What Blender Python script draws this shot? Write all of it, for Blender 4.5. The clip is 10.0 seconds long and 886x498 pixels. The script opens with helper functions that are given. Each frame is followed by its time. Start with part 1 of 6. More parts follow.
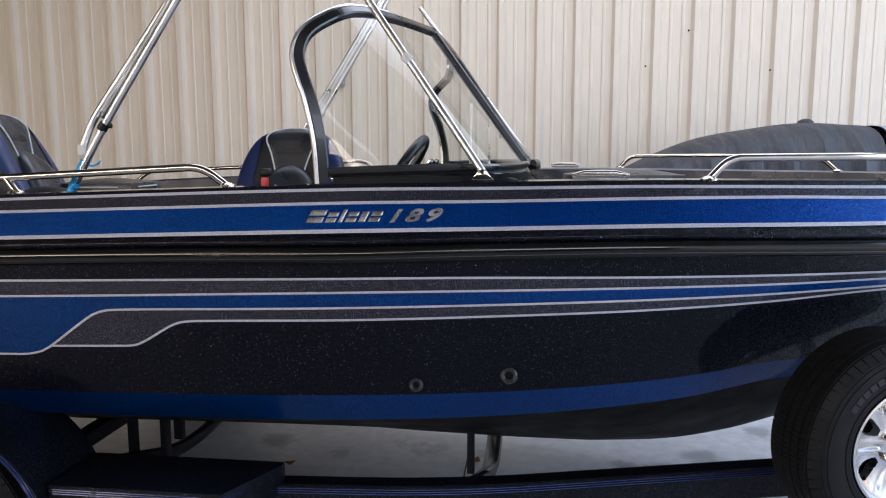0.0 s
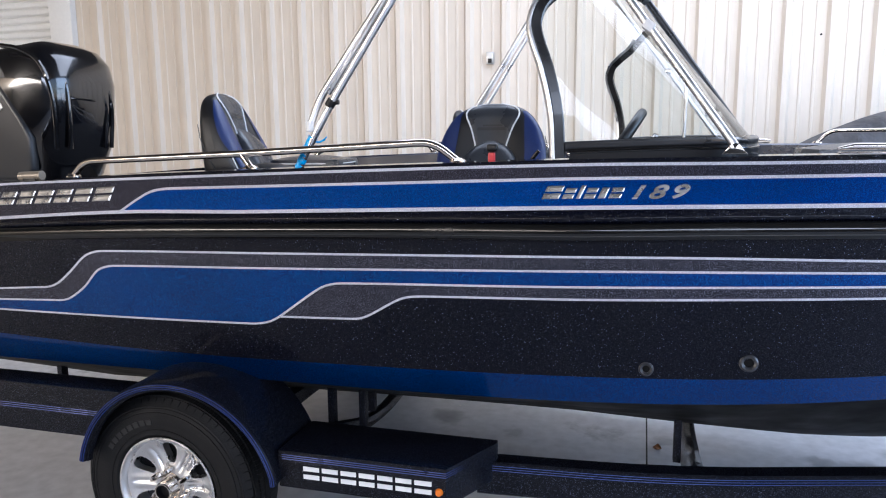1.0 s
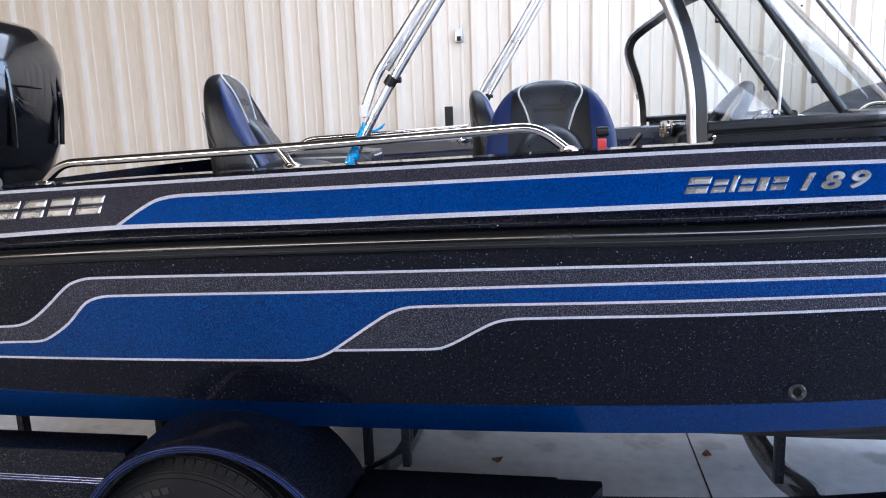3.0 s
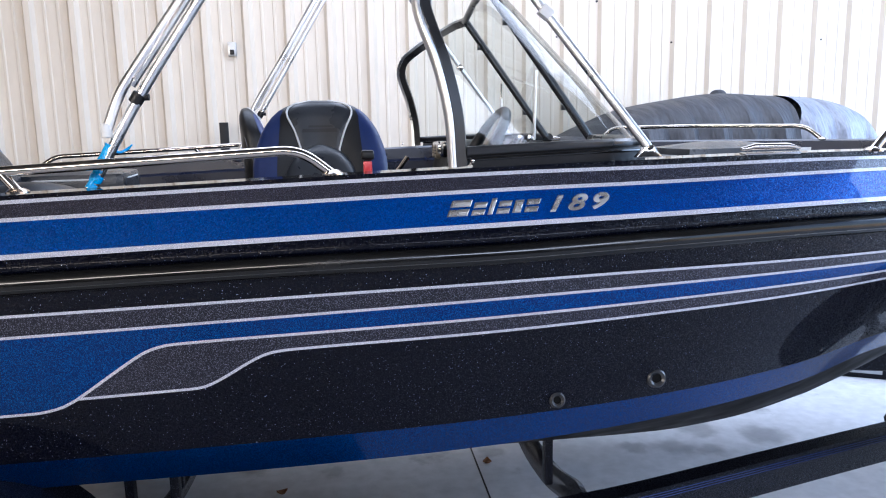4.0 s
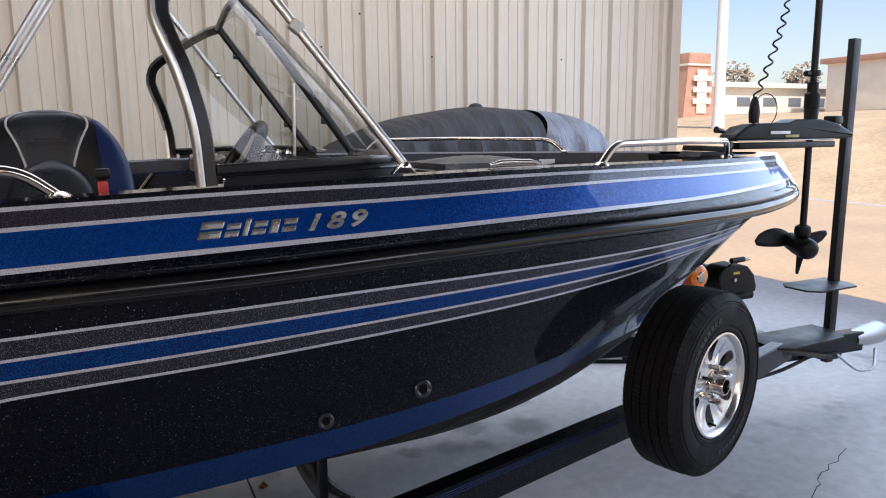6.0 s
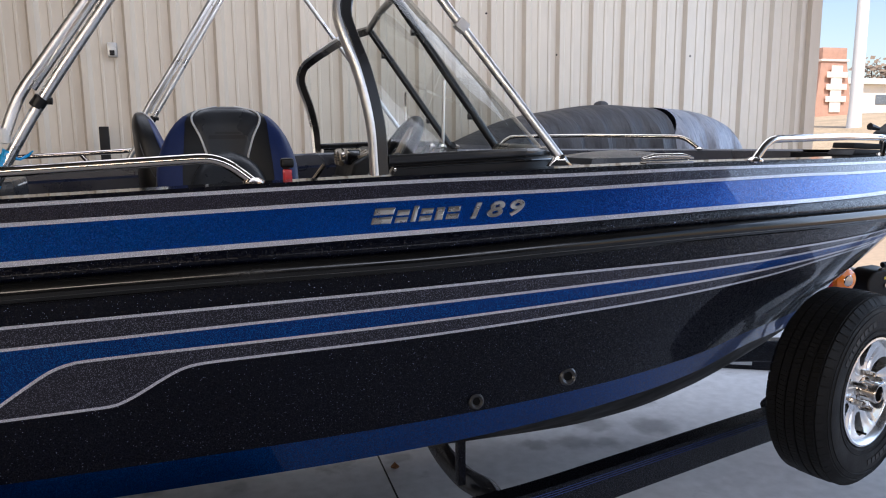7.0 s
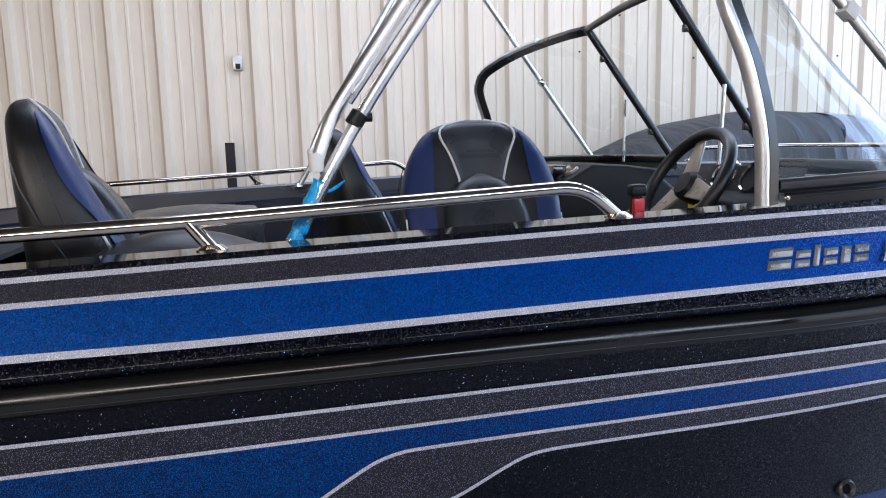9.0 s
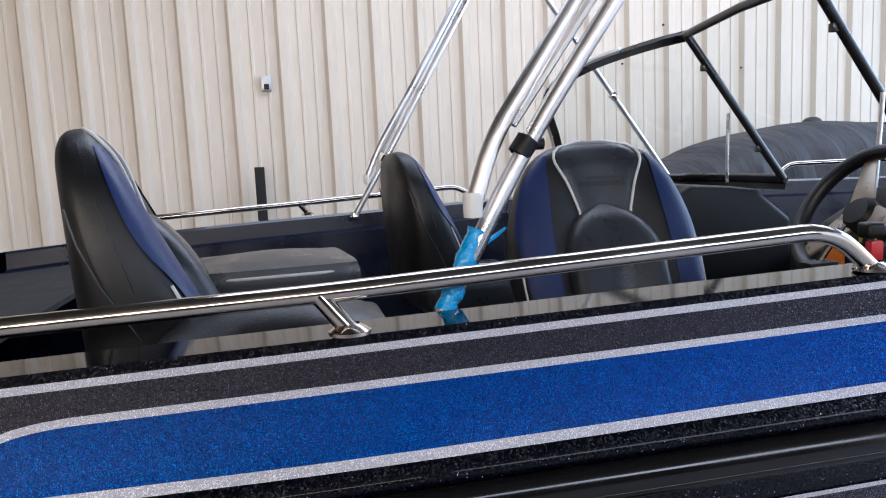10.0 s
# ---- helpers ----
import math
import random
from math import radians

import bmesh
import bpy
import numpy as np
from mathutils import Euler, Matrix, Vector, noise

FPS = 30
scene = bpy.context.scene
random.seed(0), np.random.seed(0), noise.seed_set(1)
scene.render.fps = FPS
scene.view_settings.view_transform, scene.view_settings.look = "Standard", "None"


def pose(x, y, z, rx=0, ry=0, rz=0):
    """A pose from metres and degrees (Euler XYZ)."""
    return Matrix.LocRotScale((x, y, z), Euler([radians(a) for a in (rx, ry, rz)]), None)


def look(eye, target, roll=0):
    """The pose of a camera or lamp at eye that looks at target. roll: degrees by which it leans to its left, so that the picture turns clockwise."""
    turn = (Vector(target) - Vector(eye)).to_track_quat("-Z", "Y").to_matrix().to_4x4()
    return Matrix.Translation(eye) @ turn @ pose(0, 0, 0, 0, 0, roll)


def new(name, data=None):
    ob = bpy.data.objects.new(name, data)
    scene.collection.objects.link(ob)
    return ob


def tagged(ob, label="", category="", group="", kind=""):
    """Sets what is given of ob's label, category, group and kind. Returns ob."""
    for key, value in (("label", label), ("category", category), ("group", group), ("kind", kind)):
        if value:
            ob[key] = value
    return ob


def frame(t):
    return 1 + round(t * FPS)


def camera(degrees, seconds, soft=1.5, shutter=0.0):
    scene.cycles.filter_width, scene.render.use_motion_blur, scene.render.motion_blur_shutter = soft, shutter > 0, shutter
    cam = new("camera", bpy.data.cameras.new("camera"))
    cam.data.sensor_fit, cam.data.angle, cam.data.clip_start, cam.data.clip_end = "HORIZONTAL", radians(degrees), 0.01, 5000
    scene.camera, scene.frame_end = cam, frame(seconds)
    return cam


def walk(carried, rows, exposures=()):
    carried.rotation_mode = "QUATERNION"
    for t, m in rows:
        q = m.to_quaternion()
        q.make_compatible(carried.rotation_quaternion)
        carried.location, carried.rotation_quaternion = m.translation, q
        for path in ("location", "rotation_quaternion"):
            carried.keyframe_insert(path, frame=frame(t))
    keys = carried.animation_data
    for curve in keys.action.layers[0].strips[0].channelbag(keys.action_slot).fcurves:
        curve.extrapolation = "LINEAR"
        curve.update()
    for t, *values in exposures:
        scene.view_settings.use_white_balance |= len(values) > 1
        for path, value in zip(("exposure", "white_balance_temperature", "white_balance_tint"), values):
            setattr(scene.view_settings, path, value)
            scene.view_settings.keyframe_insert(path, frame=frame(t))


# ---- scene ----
# ---------------------------------------------------------------- camera
cam = camera(63.1, 10.0, soft=1.1)
PATH = [
    (0, (0.249, 0.27, 1.582), (0.011, 2.239, 1.323), -0.1),
    (0.5, (0.108, 0.298, 1.551), (-0.343, 2.228, 1.283), 0.1),
    (1, (-0.117, 0.256, 1.568), (-0.647, 2.159, 1.256), -0.5),
    (1.5, (-0.321, 0.336, 1.552), (-0.893, 2.225, 1.226), -1.1),
    (2, (-0.454, 0.511, 1.572), (-1.012, 2.402, 1.235), -1.5),
    (2.2, (-0.491, 0.555, 1.565), (-1.033, 2.45, 1.224), -1.6),
    (3.3, (-0.692, 0.588, 1.581), (-0.864, 2.548, 1.223), -1.9),
    (3.5, (-0.691, 0.591, 1.583), (-0.744, 2.56, 1.234), -1.7),
    (4, (-0.613, 0.639, 1.591), (-0.361, 2.595, 1.26), -1.1),
    (4.5, (-0.571, 0.655, 1.594), (-0.046, 2.559, 1.279), -1.2),
    (5, (-0.536, 0.648, 1.599), (0.213, 2.478, 1.296), -1.4),
    (5.2, (-0.514, 0.647, 1.606), (0.282, 2.455, 1.297), -1.4),
    (6.3, (-0.578, 0.665, 1.612), (0.258, 2.453, 1.29), -0.6),
    (6.5, (-0.587, 0.627, 1.599), (0.151, 2.46, 1.294), -0.5),
    (7, (-0.703, 0.63, 1.598), (-0.143, 2.524, 1.28), -0.5),
    (7.5, (-0.796, 0.798, 1.601), (-0.363, 2.725, 1.285), -0.5),
    (8, (-0.882, 0.991, 1.623), (-0.498, 2.929, 1.313), -0.6),
    (8.5, (-1.062, 1.091, 1.621), (-0.664, 3.027, 1.313), -0.9),
    (9, (-1.22, 1.159, 1.627), (-0.805, 3.093, 1.337), -1.4),
    (9.5, (-1.314, 1.342, 1.625), (-0.904, 3.279, 1.349), -2.2),
    (10, (-1.393, 1.524, 1.659), (-0.998, 3.47, 1.415), -2.6),
]
EXPOSURES = [(0.0, 0.68, 6350, 15), (0.5, 1.15, 6000, 15), (1.5, 1.38, 5850, 15), (3.5, 1.48, 5700, 15), (4.5, 1.12, 6050, 15), (5.2, 0.70, 6500, 16), (6.5, 0.22, 6650, 17), (7.5, 0.66, 6050, 15), (9.0, 0.98, 5950, 15), (10.0, 0.92, 6050, 15)]
walk(cam, [(t, look(eye, target, roll)) for t, eye, target, roll in PATH], EXPOSURES)

# ---------------------------------------------------------------- world and sun
SUN_EL, SUN_AZ = 52.0, -100.0  # azimuth of the sun, degrees from +x towards +y
world = bpy.data.worlds.new("sky")
scene.world = world
world.use_nodes = True
_n, _l = world.node_tree.nodes, world.node_tree.links
sky = _n.new("ShaderNodeTexSky")
sky.sky_type, sky.sun_disc = "NISHITA", False
sky.sun_elevation, sky.sun_rotation = radians(SUN_EL), radians(90 - SUN_AZ)
sky.air_density, sky.dust_density = 1.0, 1.5
_n["Background"].inputs["Strength"].default_value = 0.15
_l.new(sky.outputs["Color"], _n["Background"].inputs["Color"])
sun_data = bpy.data.lights.new("sun", "SUN")
sun_data.energy, sun_data.angle, sun_data.color = 3.6, radians(0.5), (1.0, 0.95, 0.87)
sun = new("sun", sun_data)
_d = Vector((math.cos(radians(SUN_EL)) * math.cos(radians(SUN_AZ)), math.cos(radians(SUN_EL)) * math.sin(radians(SUN_AZ)), math.sin(radians(SUN_EL))))
sun.matrix_world = look(_d * 30, (0, 0, 0))

# added fill lamps overhead and behind the camera; open-end one stands in for sky
def area_lamp(name, size, power, at, target, color):
    data = bpy.data.lights.new(name, "AREA")
    data.shape, data.size, data.size_y = "RECTANGLE", *size
    data.energy, data.color = power, color
    new(name, data).matrix_world = look(at, target)


WARM, COOL, SKY_BLUE = (1.0, 0.88, 0.72), (0.80, 0.88, 1.0), (0.60, 0.78, 1.0)
# added overhead fill for the wall and the floor behind the boat
area_lamp("fill_overhead", (6.0, 2.4), 97.0, (0.9, 4.6, 4.29), (0.9, 4.6, 0), COOL)
# two added fills behind the camera: warm for the wall, cool for the topside
area_lamp("fill_west", (9.6, 1.3), 430.0, (-5.8, -4.98, 3.6), (-5.4, 6.0, 7.5), WARM)
area_lamp("fill_east", (5.6, 1.3), 115.0, (2.2, -4.98, 3.6), (2.0, 3.0, 2.6), COOL)
area_lamp("open_end_daylight", (5.2, 3.0), 125.0, (5.3, 3.3, 2.7), (0.0, 3.3, 2.4), SKY_BLUE)


# ---------------------------------------------------------------- materials
def material(name, color, rough=0.5, metal=0.0, coat=0.0, vary=0.0, scale=6.0, bump=0.0, bump_scale=40.0, bump_dist=0.01, spec=0.5, coat_ior=1.36, wear=None, wear_at=0.62, wear_scale=9.0, stretch=(1, 1, 1)):
    """A surface with variation at two scales, fine relief and worn patches."""
    m = bpy.data.materials.new(name)
    m.use_nodes = True
    n, l = m.node_tree.nodes, m.node_tree.links
    b = n["Principled BSDF"]
    b.inputs["Roughness"].default_value, b.inputs["Metallic"].default_value = rough, metal
    b.inputs["Coat Weight"].default_value, b.inputs["Coat Roughness"].default_value = coat, 0.03
    b.inputs["Coat IOR"].default_value = coat_ior
    b.inputs["Specular IOR Level"].default_value = spec
    c = (*color, 1.0)
    co = n.new("ShaderNodeTexCoord")
    mp = n.new("ShaderNodeMapping")
    mp.inputs["Scale"].default_value = stretch
    l.new(co.outputs["Object"], mp.inputs["Vector"])
    out = None
    if vary:
        big, small = n.new("ShaderNodeTexNoise"), n.new("ShaderNodeTexNoise")
        big.inputs["Scale"].default_value, small.inputs["Scale"].default_value = scale, scale * 14
        big.inputs["Detail"].default_value, small.inputs["Detail"].default_value = 5, 3
        for t in (big, small):
            l.new(mp.outputs[0], t.inputs["Vector"])
        add = n.new("ShaderNodeMath")
        add.operation = "ADD"
        l.new(big.outputs["Fac"], add.inputs[0]), l.new(small.outputs["Fac"], add.inputs[1])
        ramp = n.new("ShaderNodeMapRange")
        ramp.inputs["From Min"].default_value, ramp.inputs["From Max"].default_value = 0.6, 1.4
        ramp.inputs["To Min"].default_value, ramp.inputs["To Max"].default_value = 1 - vary, 1 + vary
        l.new(add.outputs[0], ramp.inputs["Value"])
        mul = n.new("ShaderNodeVectorMath")
        mul.operation = "SCALE"
        mul.inputs[0].default_value = color
        l.new(ramp.outputs[0], mul.inputs["Scale"])
        out = mul.outputs[0]
        rr = n.new("ShaderNodeMapRange")
        rr.inputs["From Min"].default_value, rr.inputs["From Max"].default_value = 0.3, 0.7
        rr.inputs["To Min"].default_value, rr.inputs["To Max"].default_value = max(rough - 0.12 * (rough > 0.1), 0.02), min(rough + 0.12 * (rough > 0.1) + 0.01, 1)
        l.new(big.outputs["Fac"], rr.inputs["Value"]), l.new(rr.outputs[0], b.inputs["Roughness"])
    if wear:
        w = n.new("ShaderNodeTexNoise")
        w.inputs["Scale"].default_value, w.inputs["Detail"].default_value, w.inputs["Roughness"].default_value = wear_scale, 8, 0.65
        l.new(mp.outputs[0], w.inputs["Vector"])
        st = n.new("ShaderNodeMapRange")
        st.inputs["From Min"].default_value, st.inputs["From Max"].default_value = wear_at - 0.06, wear_at + 0.08
        l.new(w.outputs["Fac"], st.inputs["Value"])
        mx = n.new("ShaderNodeMix")
        mx.data_type = "RGBA"
        l.new(st.outputs[0], mx.inputs["Factor"])
        mx.inputs["A"].default_value, mx.inputs["B"].default_value = c, (*wear, 1)
        if out:
            l.new(out, mx.inputs["A"])
        out = mx.outputs["Result"]
    if out:
        l.new(out, b.inputs["Base Color"])
    else:
        b.inputs["Base Color"].default_value = c
    if bump:
        t, bp = n.new("ShaderNodeTexNoise"), n.new("ShaderNodeBump")
        t.inputs["Scale"].default_value, t.inputs["Detail"].default_value = bump_scale, 4
        bp.inputs["Strength"].default_value, bp.inputs["Distance"].default_value = bump, bump_dist
        l.new(mp.outputs[0], t.inputs["Vector"]), l.new(t.outputs["Fac"], bp.inputs["Height"])
        l.new(bp.outputs[0], b.inputs["Normal"])
    return m


def gelcoat(name, base, flake, share, scale, tilt, rough=0.3, body=0.0, coat_ior=1.4, size=0.45, coat=1.0):
    """Clear-coated paint: mirror flakes, each tilted its own way, in a darker ground."""
    m = bpy.data.materials.new(name)
    m.use_nodes = True
    n, l = m.node_tree.nodes, m.node_tree.links
    b = n["Principled BSDF"]
    b.inputs["Roughness"].default_value = rough
    b.inputs["Coat Weight"].default_value, b.inputs["Coat Roughness"].default_value, b.inputs["Coat IOR"].default_value = coat, 0.02, coat_ior
    b.inputs["Specular IOR Level"].default_value = 0.1
    co, geo, v = n.new("ShaderNodeTexCoord"), n.new("ShaderNodeNewGeometry"), n.new("ShaderNodeTexVoronoi")
    v.inputs["Scale"].default_value = scale
    l.new(co.outputs["Object"], v.inputs["Vector"])
    sp = n.new("ShaderNodeSeparateColor")
    l.new(v.outputs["Color"], sp.inputs[0])
    mask = n.new("ShaderNodeMapRange")
    mask.inputs["From Min"].default_value, mask.inputs["From Max"].default_value = 1 - share, 1 - share * 0.6
    l.new(sp.outputs[2], mask.inputs["Value"])
    # flakes are small round specks, not whole cells
    near, speck = n.new("ShaderNodeMapRange"), n.new("ShaderNodeMath")
    near.inputs["From Min"].default_value, near.inputs["From Max"].default_value = size, size * 0.7
    l.new(v.outputs["Distance"], near.inputs["Value"])
    speck.operation = "MULTIPLY"
    l.new(near.outputs[0], speck.inputs[0]), l.new(mask.outputs[0], speck.inputs[1])
    # slow drift of the ground colour, as sprayed
    drift = n.new("ShaderNodeTexNoise")
    drift.inputs["Scale"].default_value, drift.inputs["Detail"].default_value = 3.0, 3
    l.new(co.outputs["Object"], drift.inputs["Vector"])
    tone = n.new("ShaderNodeMapRange")
    tone.inputs["From Min"].default_value, tone.inputs["From Max"].default_value = 0.3, 0.7
    tone.inputs["To Min"].default_value, tone.inputs["To Max"].default_value = 0.88, 1.12
    l.new(drift.outputs["Fac"], tone.inputs["Value"])
    ground = n.new("ShaderNodeVectorMath")
    ground.operation = "SCALE"
    ground.inputs[0].default_value = base
    l.new(tone.outputs[0], ground.inputs["Scale"])
    mx = n.new("ShaderNodeMix")
    mx.data_type = "RGBA"
    l.new(speck.outputs[0], mx.inputs["Factor"]), l.new(ground.outputs[0], mx.inputs["A"])
    mx.inputs["B"].default_value = (*flake, 1)
    l.new(mx.outputs["Result"], b.inputs["Base Color"])
    met = n.new("ShaderNodeMapRange")
    met.inputs["To Min"].default_value, met.inputs["To Max"].default_value = body, 1.0
    l.new(speck.outputs[0], met.inputs["Value"]), l.new(met.outputs[0], b.inputs["Metallic"])
    off, push, add, nrm = (n.new("ShaderNodeVectorMath") for _ in range(4))
    off.operation, push.operation, add.operation, nrm.operation = "SUBTRACT", "SCALE", "ADD", "NORMALIZE"
    off.inputs[1].default_value, push.inputs["Scale"].default_value = (0.5, 0.5, 0.5), tilt
    l.new(v.outputs["Color"], off.inputs[0]), l.new(off.outputs[0], push.inputs[0]), l.new(push.outputs[0], add.inputs[0])
    l.new(geo.outputs["Normal"], add.inputs[1]), l.new(add.outputs[0], nrm.inputs[0]), l.new(nrm.outputs[0], b.inputs["Normal"])
    return m


GEL_BLACK = gelcoat("gelcoat_black", (0.0006, 0.0011, 0.0052), (0.36, 0.41, 0.60), 0.026, 470, 0.9, coat_ior=1.23, coat=0.8, size=0.42)
GEL_PLAIN = material("gelcoat_plain_black", (0.0015, 0.0015, 0.0018), 0.06, vary=0.1, scale=4, spec=0.5)
BOTTOM = material("hull_bottom_black", (0.003, 0.003, 0.0035), 0.55, vary=0.2, spec=0.1)
GEL_BLUE = gelcoat("gelcoat_blue", (0.0, 0.024, 0.155), (0.0, 0.175, 0.62), 0.5, 760, 0.5, 0.36, 0.85, coat_ior=1.34, size=0.6, coat=0.75)
GEL_GREY = gelcoat("gelcoat_charcoal", (0.018, 0.018, 0.028), (0.25, 0.26, 0.36), 0.28, 740, 0.7, 0.32, 0.3, coat_ior=1.34, size=0.55)
GEL_SILVER = gelcoat("gelcoat_silver_line", (0.46, 0.47, 0.54), (0.92, 0.92, 1.0), 0.5, 800, 0.4, 0.4, size=0.6)
RUB = material("rub_rail_black", (0.006, 0.006, 0.006), 0.16, vary=0.1, spec=0.45)
CHROME = material("polished_stainless", (0.58, 0.53, 0.48), 0.11, 1.0, vary=0.05, scale=10)
ALU = material("brushed_aluminium", (0.80, 0.80, 0.80), 0.34, 1.0, vary=0.08, scale=8)
RIM = material("machined_rim", (0.80, 0.80, 0.80), 0.30, 1.0, vary=0.06, scale=10)
BLACK = material("satin_black", (0.008, 0.008, 0.009), 0.42, vary=0.2, spec=0.3)
BLACK_GLOSS = material("gloss_black_cowl", (0.004, 0.004, 0.005), 0.12, coat=1.0, vary=0.1)
DARK = material("dark_plastic", (0.008, 0.008, 0.009), 0.5, spec=0.25, vary=0.2, bump=0.08, bump_scale=300)
RUBBER = material("tyre_rubber", (0.0065, 0.0065, 0.007), 0.68, spec=0.28, vary=0.3, scale=12, bump=0.2, bump_scale=220)
VINYL = material("charcoal_vinyl", (0.022, 0.025, 0.031), 0.32, vary=0.15, scale=9, bump=0.10, bump_scale=260)
VINYL_BLACK = material("black_vinyl", (0.006, 0.0065, 0.008), 0.42, vary=0.15, scale=9, bump=0.08, bump_scale=260)
VINYL_BLUE = material("blue_vinyl", (0.006, 0.019, 0.092), 0.42, vary=0.15, scale=9, bump=0.08, bump_scale=260)
PIPING = material("white_piping", (0.62, 0.62, 0.62), 0.45, vary=0.08)
STEEL_WALL = material("cream_wall_panel", (0.62, 0.545, 0.45), 0.48, vary=0.06, scale=1.3, stretch=(1, 1, 0.25), wear=(0.50, 0.43, 0.35), wear_at=0.70, wear_scale=2.5)
WHITE_PAINT = material("white_paint", (0.74, 0.74, 0.72), 0.45, vary=0.05, scale=2, bump=0.05)
CONCRETE = material("smooth_concrete", (0.53, 0.525, 0.535), 0.50, vary=0.20, scale=1.1, bump=0.06, bump_scale=60, spec=0.25, wear=(0.22, 0.215, 0.215), wear_at=0.66, wear_scale=1.7)
TRAILER = gelcoat("trailer_black_flake", (0.004, 0.0045, 0.008), (0.16, 0.18, 0.25), 0.09, 600, 0.9, 0.4, coat_ior=1.3, size=0.5, coat=0.35)


def add_stains(m, spots, color):
    """Soft-edged oil spots soaked into a floor: (x, y, radius, strength)."""
    n, l = m.node_tree.nodes, m.node_tree.links
    b = n["Principled BSDF"]
    src = b.inputs["Base Color"].links[0].from_socket
    co, wob = n.new("ShaderNodeTexCoord"), n.new("ShaderNodeTexNoise")
    wob.inputs["Scale"].default_value, wob.inputs["Detail"].default_value = 9.0, 5
    l.new(co.outputs["Object"], wob.inputs["Vector"])
    bend = n.new("ShaderNodeVectorMath")
    bend.operation = "MULTIPLY_ADD"
    bend.inputs[1].default_value = (0.16, 0.16, 0.0)
    l.new(wob.outputs["Color"], bend.inputs[0]), l.new(co.outputs["Object"], bend.inputs[2])
    for x, y, r, k in spots:
        d = n.new("ShaderNodeVectorMath")
        d.operation = "DISTANCE"
        d.inputs[1].default_value = (x + 0.08, y + 0.08, 0.0)
        l.new(bend.outputs[0], d.inputs[0])
        f = n.new("ShaderNodeMapRange")
        f.interpolation_type = "SMOOTHSTEP"
        f.inputs["From Min"].default_value, f.inputs["From Max"].default_value = r * 1.35, r * 0.45
        f.inputs["To Min"].default_value, f.inputs["To Max"].default_value = 0.0, k
        l.new(d.outputs["Value"], f.inputs["Value"])
        mx = n.new("ShaderNodeMix")
        mx.data_type = "RGBA"
        l.new(f.outputs[0], mx.inputs["Factor"]), l.new(src, mx.inputs["A"])
        mx.inputs["B"].default_value = (*color, 1)
        src = mx.outputs["Result"]
    l.new(src, b.inputs["Base Color"])


add_stains(CONCRETE, ((-1.14, 4.0, 0.10, 0.6), (1.17, 4.04, 0.10, 0.5), (1.57, 4.44, 0.08, 0.5), (0.74, 3.88, 0.07, 0.45), (0.94, 3.85, 0.10, 0.45), (1.10, 3.80, 0.07, 0.4), (1.46, 3.90, 0.12, 0.55), (0.03, 3.95, 0.07, 0.4), (-0.75, 3.85, 0.05, 0.4)), (0.13, 0.125, 0.125))
# unseen wall's colour stands in for a dim room mirrored in the hull
SHADE_WALL = material("reflection_dark_wall", (0.05, 0.05, 0.052), 0.6, vary=0.15, scale=1.5)
# near-black so the hull's upper side reflects little; the shade is in the colour
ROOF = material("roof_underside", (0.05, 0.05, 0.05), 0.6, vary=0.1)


# ---------------------------------------------------------------- mesh helpers
def link(name, bm, mat, parent=None, label="", smooth=True):
    me = bpy.data.meshes.new(name)
    bm.to_mesh(me)
    bm.free()
    for m in mat if isinstance(mat, (list, tuple)) else [mat]:
        me.materials.append(m)
    if smooth:
        me.polygons.foreach_set("use_smooth", [True] * len(me.polygons))
        me.set_sharp_from_angle(angle=radians(38))
    ob = new(name, me)
    if parent:
        ob.parent = parent
    if label:
        ob["label"] = label
    return ob


def part(name, bm, mat, parent, label="", smooth=True):
    """One mesh object under a thing or a part, given in the world's metres."""
    ob = link(name, bm, mat, None, label, smooth)
    ob.parent = parent
    ob.matrix_parent_inverse = Matrix.Identity(4)
    m = Matrix.Identity(4)
    p = parent
    while p:
        m = p.matrix_basis @ m
        p = p.parent
    ob.matrix_basis = m.inverted()
    return ob


def thing(name, at, label, category, group="", kind=""):
    ob = new(name)
    ob.empty_display_size = 0.1
    ob.matrix_basis = Matrix.Translation(at)
    return tagged(ob, label, category, group, kind)


def box(x0, x1, y0, y1, z0, z1, bevel=0.0, seg=2, bm=None):
    own = bm is None
    b = bmesh.new()
    r = bmesh.ops.create_cube(b, size=1.0)
    for v in b.verts:
        v.co = Vector(((x0 + x1) / 2 + v.co.x * (x1 - x0), (y0 + y1) / 2 + v.co.y * (y1 - y0), (z0 + z1) / 2 + v.co.z * (z1 - z0)))
    if bevel:
        bmesh.ops.bevel(b, geom=list(b.edges), offset=bevel, segments=seg, affect="EDGES", profile=0.6)
    if own:
        return b
    return merge(bm, b)


def merge(bm, b):
    me = bpy.data.meshes.new("tmp")
    b.to_mesh(me)
    b.free()
    bm.from_mesh(me)
    bpy.data.meshes.remove(me)
    return bm


def moved(bm, m):
    bm.transform(m)
    return bm


